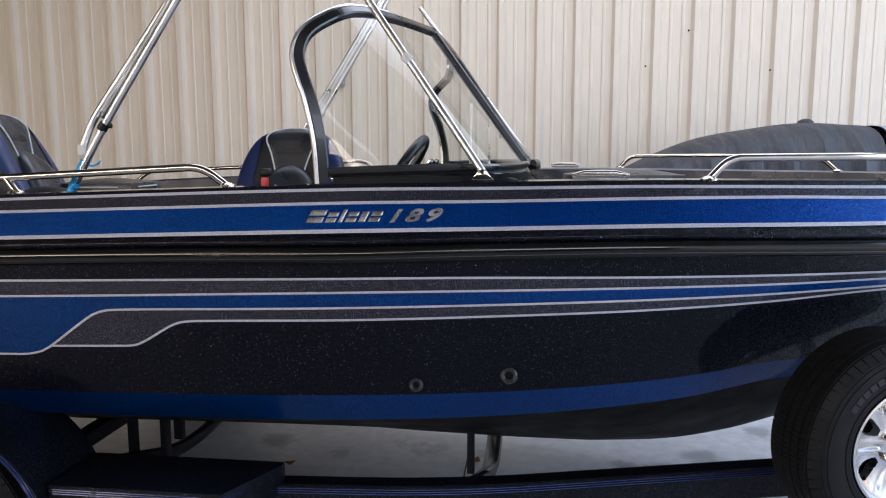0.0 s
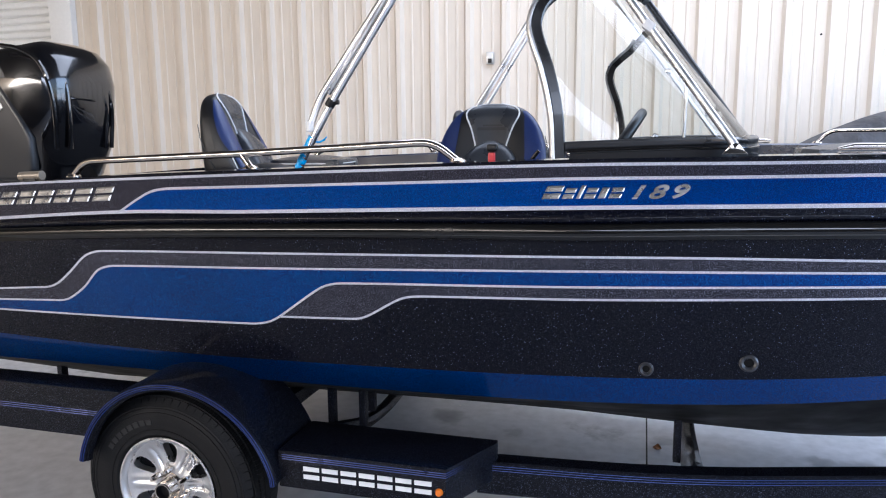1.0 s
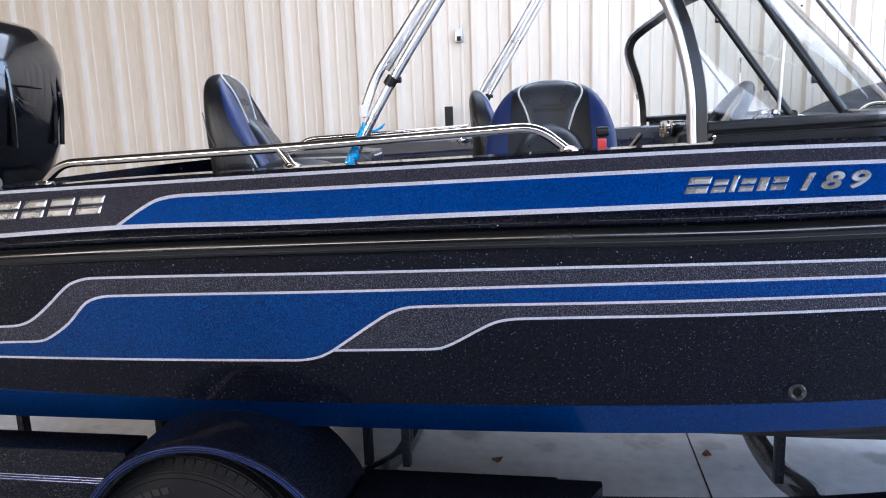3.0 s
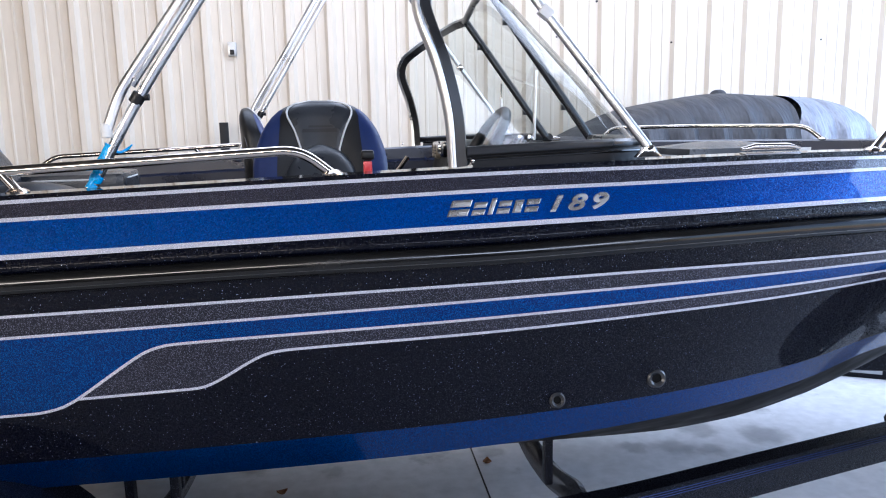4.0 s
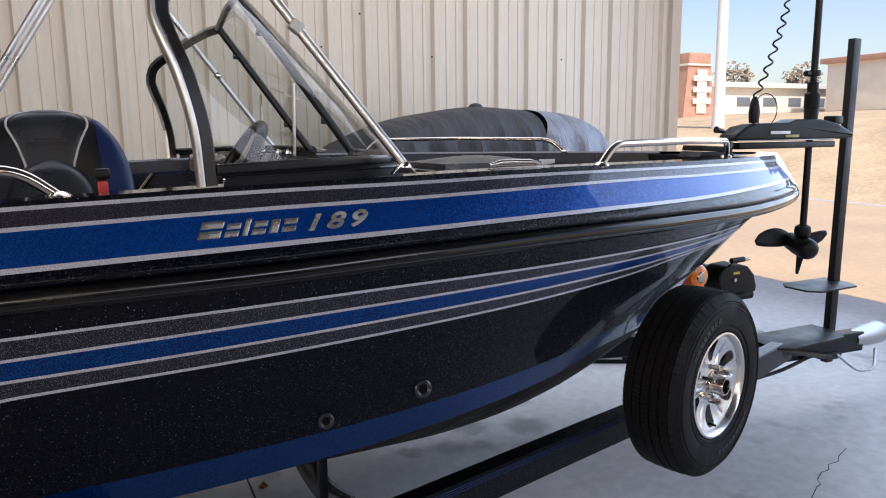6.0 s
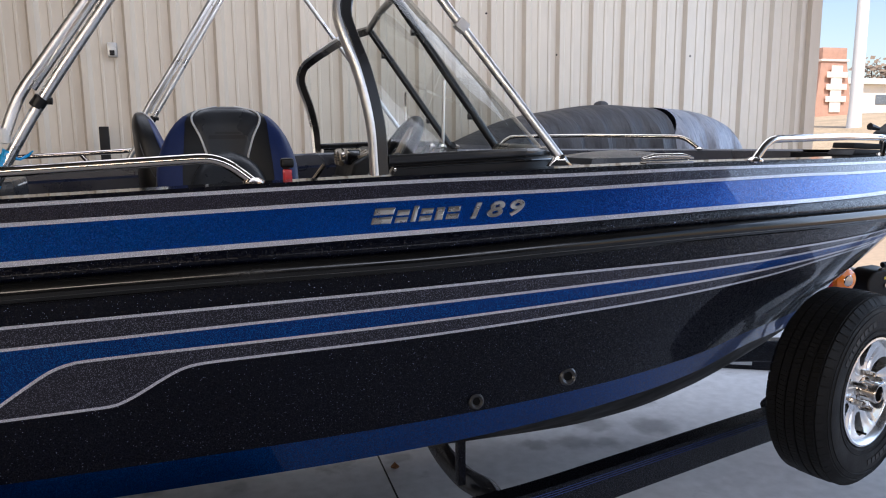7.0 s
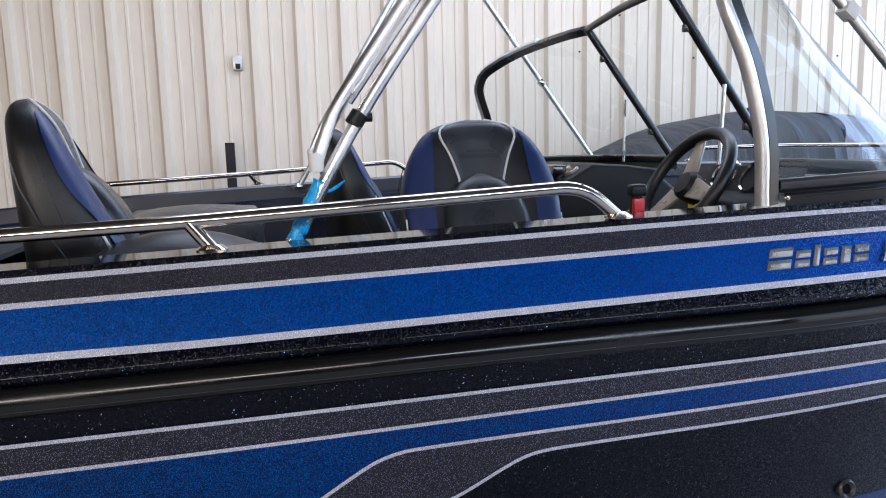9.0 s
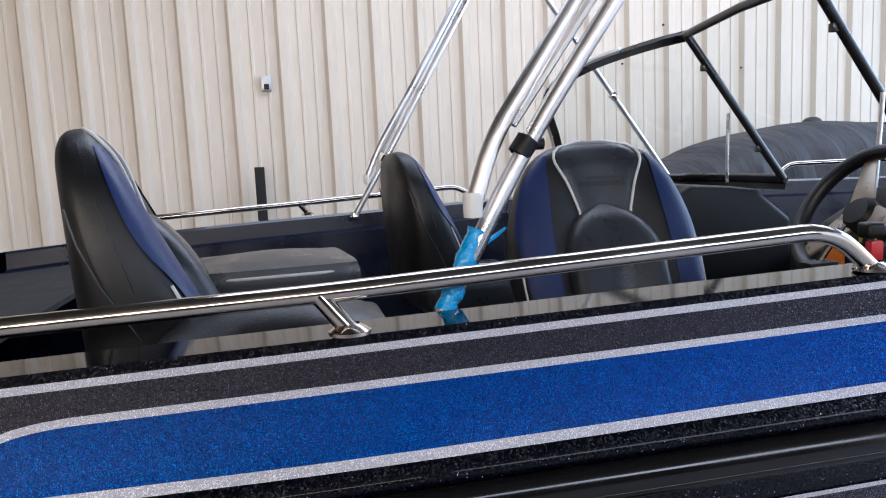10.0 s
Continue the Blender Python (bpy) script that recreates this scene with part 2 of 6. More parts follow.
def tube(points, radius, sides=10, bm=None, closed=False, caps=True, flat=1.0):
    """A round bar along points; radius may be a number or one for each point."""
    bm = bm or bmesh.new()
    pts = [Vector(p) for p in points]
    rad = radius if isinstance(radius, (list, tuple)) else [radius] * len(pts)
    rings, up = [], None
    n = len(pts)
    for i, p in enumerate(pts):
        a = pts[(i - 1) % n] if closed or i else pts[i]
        c = pts[(i + 1) % n] if closed or i < n - 1 else pts[i]
        d = (c - a).normalized()
        if up is None:
            up = d.orthogonal().normalized()
        up = (up - d * up.dot(d)).normalized()
        side = d.cross(up)
        rings.append([bm.verts.new(p + rad[i] * (math.cos(2 * math.pi * k / sides) * up + flat * math.sin(2 * math.pi * k / sides) * side)) for k in range(sides)])
    for i in range(n if closed else n - 1):
        a, c = rings[i], rings[(i + 1) % n]
        for k in range(sides):
            bm.faces.new((a[k], a[(k + 1) % sides], c[(k + 1) % sides], c[k]))
    if caps and not closed:
        bm.faces.new(rings[0][::-1]), bm.faces.new(rings[-1])
    return bm


def bent(points, r=0.06, steps=6):
    """Points of a polyline with its inner corners rounded."""
    pts = [Vector(p) for p in points]
    out = [pts[0]]
    for a, b, c in zip(pts, pts[1:], pts[2:]):
        k = min(r, (a - b).length * 0.48, (c - b).length * 0.48)
        p, q = b + (a - b).normalized() * k, b + (c - b).normalized() * k
        out += [(1 - s) ** 2 * p + 2 * s * (1 - s) * b + s * s * q for s in [j / steps for j in range(steps + 1)]]
    return out + [pts[-1]]


def sheet(grid, bm=None, flip=False):
    """Faces over a grid of points."""
    bm = bm or bmesh.new()
    vs = [[bm.verts.new(p) for p in row] for row in grid]
    for a, b in zip(vs, vs[1:]):
        for i in range(len(a) - 1):
            f = (a[i], a[i + 1], b[i + 1], b[i])
            if len({v.co.to_tuple(6) for v in f}) > 2:
                bm.faces.new(f[::-1] if flip else f)
    return bm


def profile_along(points, section, outward):
    """A closed section (across, outwards) swept along a bent line."""
    pts, grid = [Vector(p) for p in points], []
    for i, p in enumerate(pts):
        d = (pts[min(i + 1, len(pts) - 1)] - pts[max(i - 1, 0)]).normalized()
        v = Vector(outward)
        v = (v - d * v.dot(d)).normalized()
        u = d.cross(v)
        grid.append([p + u * a + v * b for a, b in section + section[:1]])
    bm = sheet(grid)
    bmesh.ops.remove_doubles(bm, verts=bm.verts, dist=1e-6)
    bmesh.ops.holes_fill(bm, edges=[e for e in bm.edges if e.is_boundary])
    bmesh.ops.recalc_face_normals(bm, faces=bm.faces)
    return bm


def lathe(profile, steps=48, axis="y", at=(0, 0, 0), bm=None, closed=False):
    """A turned shape: (radius, along) pairs about an axis through at."""
    bm = bm or bmesh.new()
    grid = []
    for k in range(steps):
        a = 2 * math.pi * k / steps
        row = []
        for r, h in profile:
            c, s = r * math.cos(a), r * math.sin(a)
            v = {"x": (h, c, s), "y": (c, h, s), "z": (c, s, h)}[axis]
            row.append(bm.verts.new(Vector(at) + Vector(v)))
        grid.append(row)
    m = len(profile)
    for k in range(steps):
        a, b = grid[k], grid[(k + 1) % steps]
        for i in range(m if closed else m - 1):
            bm.faces.new((a[i], a[(i + 1) % m], b[(i + 1) % m], b[i]))
    bmesh.ops.remove_doubles(bm, verts=bm.verts, dist=1e-5)
    bmesh.ops.recalc_face_normals(bm, faces=bm.faces)
    return bm


def prism(outline, axis, lo, hi, bevel=0.0, seg=2):
    """An outline of two coordinates pushed along an axis from lo to hi."""
    bm = bmesh.new()
    put = {"x": lambda a, b, h: (h, a, b), "y": lambda a, b, h: (a, h, b), "z": lambda a, b, h: (a, b, h)}[axis]
    p = [bm.verts.new(put(a, b, lo)) for a, b in outline]
    q = [bm.verts.new(put(a, b, hi)) for a, b in outline]
    bm.faces.new(p), bm.faces.new(q[::-1])
    for i in range(len(p)):
        j = (i + 1) % len(p)
        bm.faces.new((p[j], p[i], q[i], q[j]))
    bmesh.ops.recalc_face_normals(bm, faces=bm.faces)
    if bevel:
        es = [e for e in bm.edges if e.calc_face_angle(0) > 0.5]
        bmesh.ops.bevel(bm, geom=es, offset=bevel, segments=seg, affect="EDGES", profile=0.6)
    return bm


def curve_at(table, x):
    """A smooth value between the pairs of a table."""
    xs, ys = [p[0] for p in table], [p[1] for p in table]
    if x <= xs[0]:
        return ys[0] + (x - xs[0]) * (ys[1] - ys[0]) / (xs[1] - xs[0])
    if x >= xs[-1]:
        return ys[-1] + (x - xs[-1]) * (ys[-1] - ys[-2]) / (xs[-1] - xs[-2])
    i = max(k for k in range(len(xs) - 1) if xs[k] <= x)
    h, t = xs[i + 1] - xs[i], (x - xs[i]) / (xs[i + 1] - xs[i])

    def slope(k):
        a, b = max(k - 1, 0), min(k + 1, len(xs) - 1)
        return (ys[b] - ys[a]) / (xs[b] - xs[a])

    return (2 * t**3 - 3 * t**2 + 1) * ys[i] + (t**3 - 2 * t**2 + t) * h * slope(i) + (3 * t**2 - 2 * t**3) * ys[i + 1] + (t**3 - t**2) * h * slope(i + 1)


# ---------------------------------------------------------------- the shape of the hull
CL, STERN = 3.4, -2.85
Z_TOP = [(-2.85, 1.372), (-2.67, 1.386), (-1.88, 1.440), (-1.3, 1.464), (-0.7, 1.485), (-0.28, 1.498), (0.15, 1.505), (0.6, 1.509), (1.2, 1.504), (1.75, 1.500), (2.6, 1.49)]
Z_RUB = [(-2.85, 1.20), (-2.6, 1.215), (-1.84, 1.259), (-1.3, 1.280), (-0.75, 1.297), (-0.28, 1.306), (0.1, 1.318), (0.6, 1.326), (1.2, 1.320), (1.7, 1.312), (2.7, 1.318)]
Z_CHINE = [(-2.85, 0.836), (-1.73, 0.812), (-0.93, 0.822), (-0.3, 0.839), (0.3, 0.858), (0.72, 0.880), (1.05, 0.909), (1.95, 0.90)]
Z_BILGE = [(-2.85, 0.705), (-1.77, 0.719), (-0.94, 0.726), (-0.3, 0.741), (0.3, 0.764), (0.75, 0.793), (1.1, 0.832), (1.85, 0.80)]
Z_KEEL = [(-2.85, 0.30), (-1.0, 0.335), (0.64, 0.344), (0.91, 0.364), (1.26, 0.467), (1.54, 0.576), (1.78, 0.735)]


def bow_round(x, start, end, p, q):
    u = min(max((x - start) / (end - start), 0.0), 1.0)
    return (1 - u**p) ** (1 / q)


def b_rub(x):
    return 1.158 * bow_round(x, -0.4, 2.69, 2.0, 1.5) - 0.02 * max(-0.2 - x, 0) ** 2


def b_side(x):
    return 1.12 * bow_round(x, -0.4, 2.49, 2.0, 1.5) - 0.010 * max(-0.2 - x, 0) ** 2


def b_chine(x):
    return 1.015 * bow_round(x, -0.6, 1.95, 2.2, 1.4) - 0.006 * max(-0.6 - x, 0) ** 2


def b_bilge(x):
    return 0.965 * bow_round(x, -0.6, 1.88, 2.2, 1.4) - 0.008 * max(-0.6 - x, 0) ** 2


# each level: where it ends at the bow, half breadth, height
LEVELS = {
    "deck": (2.52, lambda x: max(b_rub(x + 0.12) - 0.15, 0.0), lambda x: curve_at(Z_TOP, x) + 0.002),
    "gunwale": (2.59, lambda x: max(b_rub(x + 0.06) - 0.078, 0.0), lambda x: curve_at(Z_TOP, x)),
    "rub_top": (2.685, lambda x: max(b_rub(x) - 0.004, 0.0), lambda x: curve_at(Z_RUB, x) + 0.016),
    "rub_low": (2.69, b_rub, lambda x: curve_at(Z_RUB, x)),
    "side": (2.49, b_side, lambda x: curve_at(Z_RUB, x) - 0.03),
    "chine": (1.95, b_chine, lambda x: curve_at(Z_CHINE, x)),
    "bilge": (1.88, b_bilge, lambda x: curve_at(Z_BILGE, x)),
    "keel": (1.78, lambda x: 0.0, lambda x: curve_at(Z_KEEL, x)),
}


def level(name, s):
    end, half, height = LEVELS[name]
    x = STERN + (end - STERN) * s
    return (x, CL - half(x), height(x))


def hull_point(upper, lower, s, v):
    a, b = level(upper, s), level(lower, s)
    return tuple(a[k] * (1 - v) + b[k] * v for k in range(3))


def on_hull(upper, lower, x, z):
    """The point of the side between two levels that lies at x and z."""
    lo, hi = -0.3, 1.3
    e0, e1 = LEVELS[upper][0], LEVELS[lower][0]
    for _ in range(26):
        v = (lo + hi) / 2
        s = (x - STERN) / ((1 - v) * (e0 - STERN) + v * (e1 - STERN))
        s = min(s, 1.0)
        if hull_point(upper, lower, s, v)[2] > z:
            lo = v
        else:
            hi = v
    return hull_point(upper, lower, s, v)


# ---------------------------------------------------------------- the place: open-ended storage bay
WALL_Y, WALL_X0, WALL_X1, RIB, RIB_AT = 7.05, -6.15, 5.3, 0.342, -0.03


def panel_profile(x0, x1):
    """Cross-section of ribbed wall sheeting: one tall rib and two low ones per module, as (x, depth) pairs."""
    out = [(x0, 0.0)]
    k = math.floor(x0 / RIB) - 1
    while k * RIB < x1:
        c = k * RIB + RIB_AT
        for dx, d in ((-0.046, 0.0), (-0.022, 0.042), (0.022, 0.042), (0.050, 0.0), (0.108, 0.0), (0.114, 0.008), (0.130, 0.008), (0.137, 0.0), (0.212, 0.0), (0.218, 0.008), (0.234, 0.008), (0.241, 0.0)):
            x = c + dx
            if x0 < x < x1:
                out.append((x, d))
        k += 1
    return out + [(x1, 0.0)]


wall = link("wall_north", box(WALL_X0, WALL_X1, WALL_Y + 0.003, WALL_Y + 0.2, 0, 4.3), STEEL_WALL)
tagged(wall, "cream ribbed steel sheeting wall, slightly dusty", "wall", kind="structure")
edges = [WALL_X0]
while edges[-1] < WALL_X1 - 0.11:
    k = math.ceil((edges[-1] + 0.5 - RIB_AT - 0.16) / (3 * RIB))
    edges.append(min(k * 3 * RIB + RIB_AT + 0.16, WALL_X1 - 0.11))
for i, (x0, x1) in enumerate(zip(edges, edges[1:])):
    lap = 0.0012 * (i % 2)
    part("panel", sheet([[(x, WALL_Y - d - lap, z) for x, d in panel_profile(x0, x1)] for z in (0.0, 1.4, 2.8, 4.3)], flip=True), STEEL_WALL, wall, smooth=False)
ob = link("trim", box(WALL_X1 - 0.11, WALL_X1 + 0.02, WALL_Y - 0.06, WALL_Y + 0.205, 0, 4.3, 0.004), STEEL_WALL)
tagged(ob, "cream folded steel corner trim at the wall's end", "trim", kind="structure")

ob = link("floor", box(-10.5, 5.9, -6.0, WALL_Y + 0.2, -0.15, 0.0), CONCRETE)
tagged(ob, "grey smooth concrete floor with stains and saw-cut joints", "floor", kind="structure")
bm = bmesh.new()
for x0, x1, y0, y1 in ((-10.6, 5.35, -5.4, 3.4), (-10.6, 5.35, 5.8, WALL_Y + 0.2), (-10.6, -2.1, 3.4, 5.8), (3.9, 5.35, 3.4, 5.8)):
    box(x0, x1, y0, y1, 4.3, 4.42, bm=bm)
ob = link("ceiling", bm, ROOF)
tagged(ob, "near-black sheet ceiling with a slot for the added lamp", "ceiling", kind="structure")
# blank panel closing the slot above the added overhead lamp
ob = link("skylight", box(-2.1, 3.9, 3.4, 5.8, 4.34, 4.38), WHITE_PAINT)
tagged(ob, "added white panel over the ceiling slot, out of view", "skylight", kind="structure")
ob = link("wall_west", box(-10.6, -10.4, -5.0, WALL_Y + 0.2, 0, 4.3), STEEL_WALL)
tagged(ob, "plain cream wall at the bay's closed end", "wall", kind="structure")
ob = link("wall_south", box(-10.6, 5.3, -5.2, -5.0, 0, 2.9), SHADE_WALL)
tagged(ob, "unseen wall behind the camera, coloured dark for the hull's reflections", "wall", kind="structure")
# unseen infill that shuts the sun out behind the added lamps
ob = link("south_infill", box(-10.6, 5.3, -5.14, -5.06, 2.9, 4.3), WHITE_PAINT)
tagged(ob, "unseen white infill strip above the south wall, added to keep the sun out", "window", kind="structure")
GROUND = material("sunlit_ground", (0.44, 0.34, 0.23), 0.85, vary=0.2, scale=0.4)
ob = link("ground", box(-400, 400, -400, 400, -0.6, -0.155), GROUND)
tagged(ob, "pale dry ground of the yard outside", "ground", kind="structure")


# ---------------------------------------------------------------- the boat
boat = thing("motor_boat", (0, CL, 0.31), "glossy black and blue metal-flake fishing boat on a trailer", "boat")
STATIONS = [1 - (1 - k / 72) ** 1.7 for k in range(73)]


def mirrored(p):
    return (p[0], 2 * CL - p[1], p[2])


def strake(names, rows, belly=0.0):
    """Both sides of the hull through the named levels; rows: how many steps between two levels."""
    bm = bmesh.new()
    grid = []
    for a, b, n in zip(names, names[1:], rows):
        for j in range(n if b != names[-1] else n + 1):
            row = [Vector(hull_point(a, b, s, j / n)) for s in STATIONS]
            sag = belly * 4 * (j / n) * (1 - j / n)
            grid.append([p - Vector((0, 0, sag * min(1.0, max(0.0, (1.9 - p.x) / 0.8)) * min(1.0, max(0.0, (p.x + 0.5) / 1.0)))) for p in row])
    sheet(grid, bm, flip=True)
    sheet([[mirrored(p) for p in row] for row in grid], bm)
    bmesh.ops.remove_doubles(bm, verts=bm.verts, dist=1e-5)
    return bm


def roll(v):
    """How far the upper side swells out just above the rub rail."""
    if v < 0.80:
        return 0.0
    u = (v - 0.80) / 0.20
    return 0.0045 * math.sin(math.pi * min(u / 0.9, 1.0)) ** 0.8 if u < 0.45 else 0.0045 - 0.016 * ((u - 0.45) / 0.55) ** 2


grid = [[Vector(hull_point("deck", "gunwale", st, j / 3)) for st in STATIONS] for j in range(4)]
bm = sheet(grid, flip=True)
sheet([[mirrored(p) for p in row] for row in grid], bm)
part("gunwale_top", bm, GEL_PLAIN, boat, "glossy plain black gunwale top")
grid = []
for k in range(31):
    v = k / 10 * 0.8 if k <= 10 else 0.8 + 0.2 * (k - 10) / 20
    row = []
    for st in STATIONS:
        p, q = Vector(hull_point("gunwale", "rub_top", st, v)), Vector(hull_point("gunwale", "rub_top", min(st + 0.01, 1.0), v))
        along = (q - p).normalized() if (q - p).length > 1e-6 else Vector((0, 1, 0))
        row.append(p + Vector((along.y, -along.x, 0)) * roll(v))
    grid.append(row)
bm = sheet(grid, flip=True)
sheet([[mirrored(p) for p in row] for row in grid], bm)
bmesh.ops.remove_doubles(bm, verts=bm.verts, dist=1e-5)
part("topside", bm, GEL_BLACK, boat, "black metal-flake upper side")
RAIL_GREY = material("rail_bead_grey", (0.06, 0.06, 0.06), 0.25, vary=0.1)
# one smooth rubber moulding with a rounded face
grid = []
for k in range(13):
    a = math.pi * (k / 12 - 0.5)
    row = []
    for st in STATIONS:
        p = Vector(level("rub_low", st))
        q = Vector(level("rub_low", min(st + 0.01, 1.0)))
        along = (q - p).normalized() if (q - p).length > 1e-6 else Vector((0, 1, 0))
        row.append(p + Vector((along.y, -along.x, 0)) * (0.017 * max(math.cos(a), 0.0) - 0.012) + Vector((0, 0, -0.007 - 0.024 * math.sin(a))))
    grid.append(row)
bm = sheet(grid, flip=True)
sheet([[mirrored(p) for p in row] for row in grid], bm)
part("rub_rail", bm, RUB, boat, "black rubber rub rail")
# lighter grey bead along the lower part of the rail
bead = [Vector(level("rub_low", st)) + Vector((0.001, -0.0005, -0.016)) for st in STATIONS[:-3]]
part("rail_bead", tube(bead, 0.0032, 8), RAIL_GREY, boat, "thin grey bead along the rub rail")
part("rail_backing", strake(["rub_top", "side"], [3]), BOTTOM, boat)
part("hull_side", strake(["side", "chine"], [8]), GEL_BLACK, boat, "glossy black metal-flake side")
part("chine_band", strake(["chine", "bilge"], [3]), GEL_BLUE, boat, "blue metal-flake band along the chine")
part("hull_bottom", strake(["bilge", "keel"], [8], 0.06), BOTTOM, boat, "black bottom")
bm = bmesh.new()
ring = [level(n, 0) for n in ("deck", "gunwale", "rub_top", "rub_low", "side", "chine", "bilge", "keel")]
loop = [bm.verts.new(p) for p in ring] + [bm.verts.new(mirrored(p)) for p in ring[-2::-1]]
bm.faces.new(loop)
part("transom", bm, GEL_BLACK, boat)


def band(name, up, low, x0, x1, bottom, top, mat, lift, label="", both=False, step=0.03, rows=3):
    """Paint band of the hull between two height curves, lifted off the side by its own thickness."""
    n = max(2, int((x1 - x0) / step))
    grid = []
    for i in range(n + 1):
        x = x0 + (x1 - x0) * i / n
        a, b = bottom(x), top(x)
        col = []
        for j in range(rows + 1):
            z = a + (b - a) * j / rows
            p, q, r = (Vector(on_hull(up, low, *t)) for t in ((x, z), (x + 0.004, z), (x, z + 0.004)))
            nrm = (r - p).cross(q - p).normalized()
            if nrm.y > 0:
                nrm = -nrm
            col.append(p + nrm * lift)
        grid.append(col)
    bm = sheet(grid)
    if both:
        sheet([[mirrored(p) for p in row] for row in grid], bm, flip=True)
    bmesh.ops.recalc_face_normals(bm, faces=bm.faces)
    for f in bm.faces:
        if (f.normal.y > 0) == (f.calc_center_median().y < CL):
            f.normal_flip()
    return part(name, bm, mat, boat, label)


def line(name, up, low, x0, x1, z, width=0.0085, label="silver pinstripe"):
    """Pinstripe of even width along a height curve."""
    def half(x):
        d = (z(x + 0.004) - z(x - 0.004)) / 0.008
        return width / 2 * math.sqrt(1 + min(d * d, 4))
    return band(name, up, low, x0, x1, lambda x: z(x) - half(x), lambda x: z(x) + half(x), GEL_SILVER, 0.0022, label, step=0.018, rows=1)


UP, LOW = ("gunwale", "rub_top"), ("side", "chine")


def table(*pairs):
    return lambda x: curve_at(pairs, x)


LINE1 = table((-2.85, 1.368), (-2.57, 1.387), (-2.38, 1.402), (-1.65, 1.435), (-0.89, 1.464), (-0.28, 1.482), (0.15, 1.486), (0.6, 1.490), (1.29, 1.484), (1.46, 1.482), (2.0, 1.475), (2.57, 1.462))
LINE2 = table((-1.64, 1.399), (-0.885, 1.425), (-0.28, 1.444), (0.15, 1.450), (0.6, 1.457), (1.0, 1.458), (1.25, 1.454), (1.56, 1.451), (2.1, 1.445), (2.57, 1.44))
LINE3 = table((-2.85, 1.248), (-2.61, 1.265), (-1.84, 1.318), (-1.34, 1.332), (-0.88, 1.348), (-0.28, 1.366), (0.15, 1.375), (0.66, 1.382), (1.3, 1.381), (1.79, 1.386), (2.57, 1.392))
NOSE = table((-1.832, 1.318), (-1.767, 1.361), (-1.714, 1.388), (-1.641, 1.399), (-1.5, 1.404))
TOP2 = lambda x: NOSE(x) if x < -1.641 else LINE2(x)
band("charcoal_band", *UP, -2.84, 2.47, lambda x: TOP2(x) if x > -1.832 else LINE3(x), LINE1, GEL_GREY, 0.001, "charcoal metal-flake band")
band("blue_band", *UP, -1.832, 2.47, LINE3, TOP2, GEL_BLUE, 0.001, "bright blue metal-flake band")
line("pinstripe", *UP, -2.84, 2.47, LINE1)
line("pinstripe", *UP, -1.828, 2.47, TOP2)
line("pinstripe", *UP, -2.84, 2.47, LINE3, 0.011)

G1 = table((-2.84, 0.985), (-2.676, 0.998), (-2.25, 1.030), (-2.186, 1.037), (-2.14, 1.056), (-2.083, 1.095), (-2.006, 1.155), (-1.97, 1.172), (-1.92, 1.182), (-1.248, 1.200), (-0.271, 1.225), (0.1, 1.231), (0.6, 1.229), (1.0, 1.227), (1.4, 1.225), (2.0, 1.225), (2.4, 1.227))
B1 = table((-2.84, 0.953), (-2.688, 0.961), (-2.2, 0.983), (-2.129, 0.989), (-2.08, 1.012), (-2.027, 1.047), (-1.964, 1.104), (-1.93, 1.121), (-1.88, 1.130), (-1.255, 1.149), (-0.269, 1.182), (0.15, 1.191), (0.6, 1.196), (1.0, 1.198), (1.35, 1.202), (2.0, 1.206), (2.4, 1.21))
BL = table((-2.84, 0.927), (-1.929, 0.936), (-1.38, 0.947), (-1.343, 0.950), (-1.299, 0.961), (-1.263, 0.980))
G2 = table((-1.31, 0.950), (-1.263, 0.980), (-1.114, 1.082), (-1.076, 1.100), (-1.03, 1.109), (-0.567, 1.124), (0.1, 1.145), (0.6, 1.157), (0.95, 1.165), (1.35, 1.176), (2.0, 1.190), (2.4, 1.196))
B2 = table((-1.263, 0.980), (-1.03, 0.988), (-0.977, 0.992), (-0.94, 1.007), (-0.848, 1.060), (-0.81, 1.074), (-0.75, 1.080), (-0.266, 1.095), (0.15, 1.110), (0.6, 1.124), (0.96, 1.140), (1.3, 1.161), (2.0, 1.182), (2.4, 1.19))
band("charcoal_band", *LOW, -2.84, 2.28, B1, G1, GEL_GREY, 0.001, "charcoal metal-flake band")
band("blue_band", *LOW, -2.84, 2.28, lambda x: BL(x) if x < -1.263 else G2(x), B1, GEL_BLUE, 0.001, "dark blue metal-flake band")
band("charcoal_band", *LOW, -1.263, 2.28, B2, G2, GEL_GREY, 0.001, "charcoal metal-flake band")
for c, x0 in ((G1, -2.84), (B1, -2.84), (G2, -1.263), (B2, -1.263)):
    line("pinstripe", *LOW, x0, 2.28, c, 0.007)
line("pinstripe", *LOW, -2.84, -1.26, BL, 0.007)


# ---------------------------------------------------------------- boat: cockpit, deck and fittings
CARPET = material("dark_carpet", (0.022, 0.023, 0.026), 0.9, vary=0.3, scale=14, bump=0.5, bump_scale=400)
FLOOR_Z = 0.98
NAVY_LINER = material("navy_liner", (0.004, 0.007, 0.022), 0.3, vary=0.15, coat=0.4)
xs = [-2.4 + 4.55 * k / 44 for k in range(45)]


def inner(x):
    return max(min(b_rub(x + 0.12) - 0.15, 1.02), 0.03)


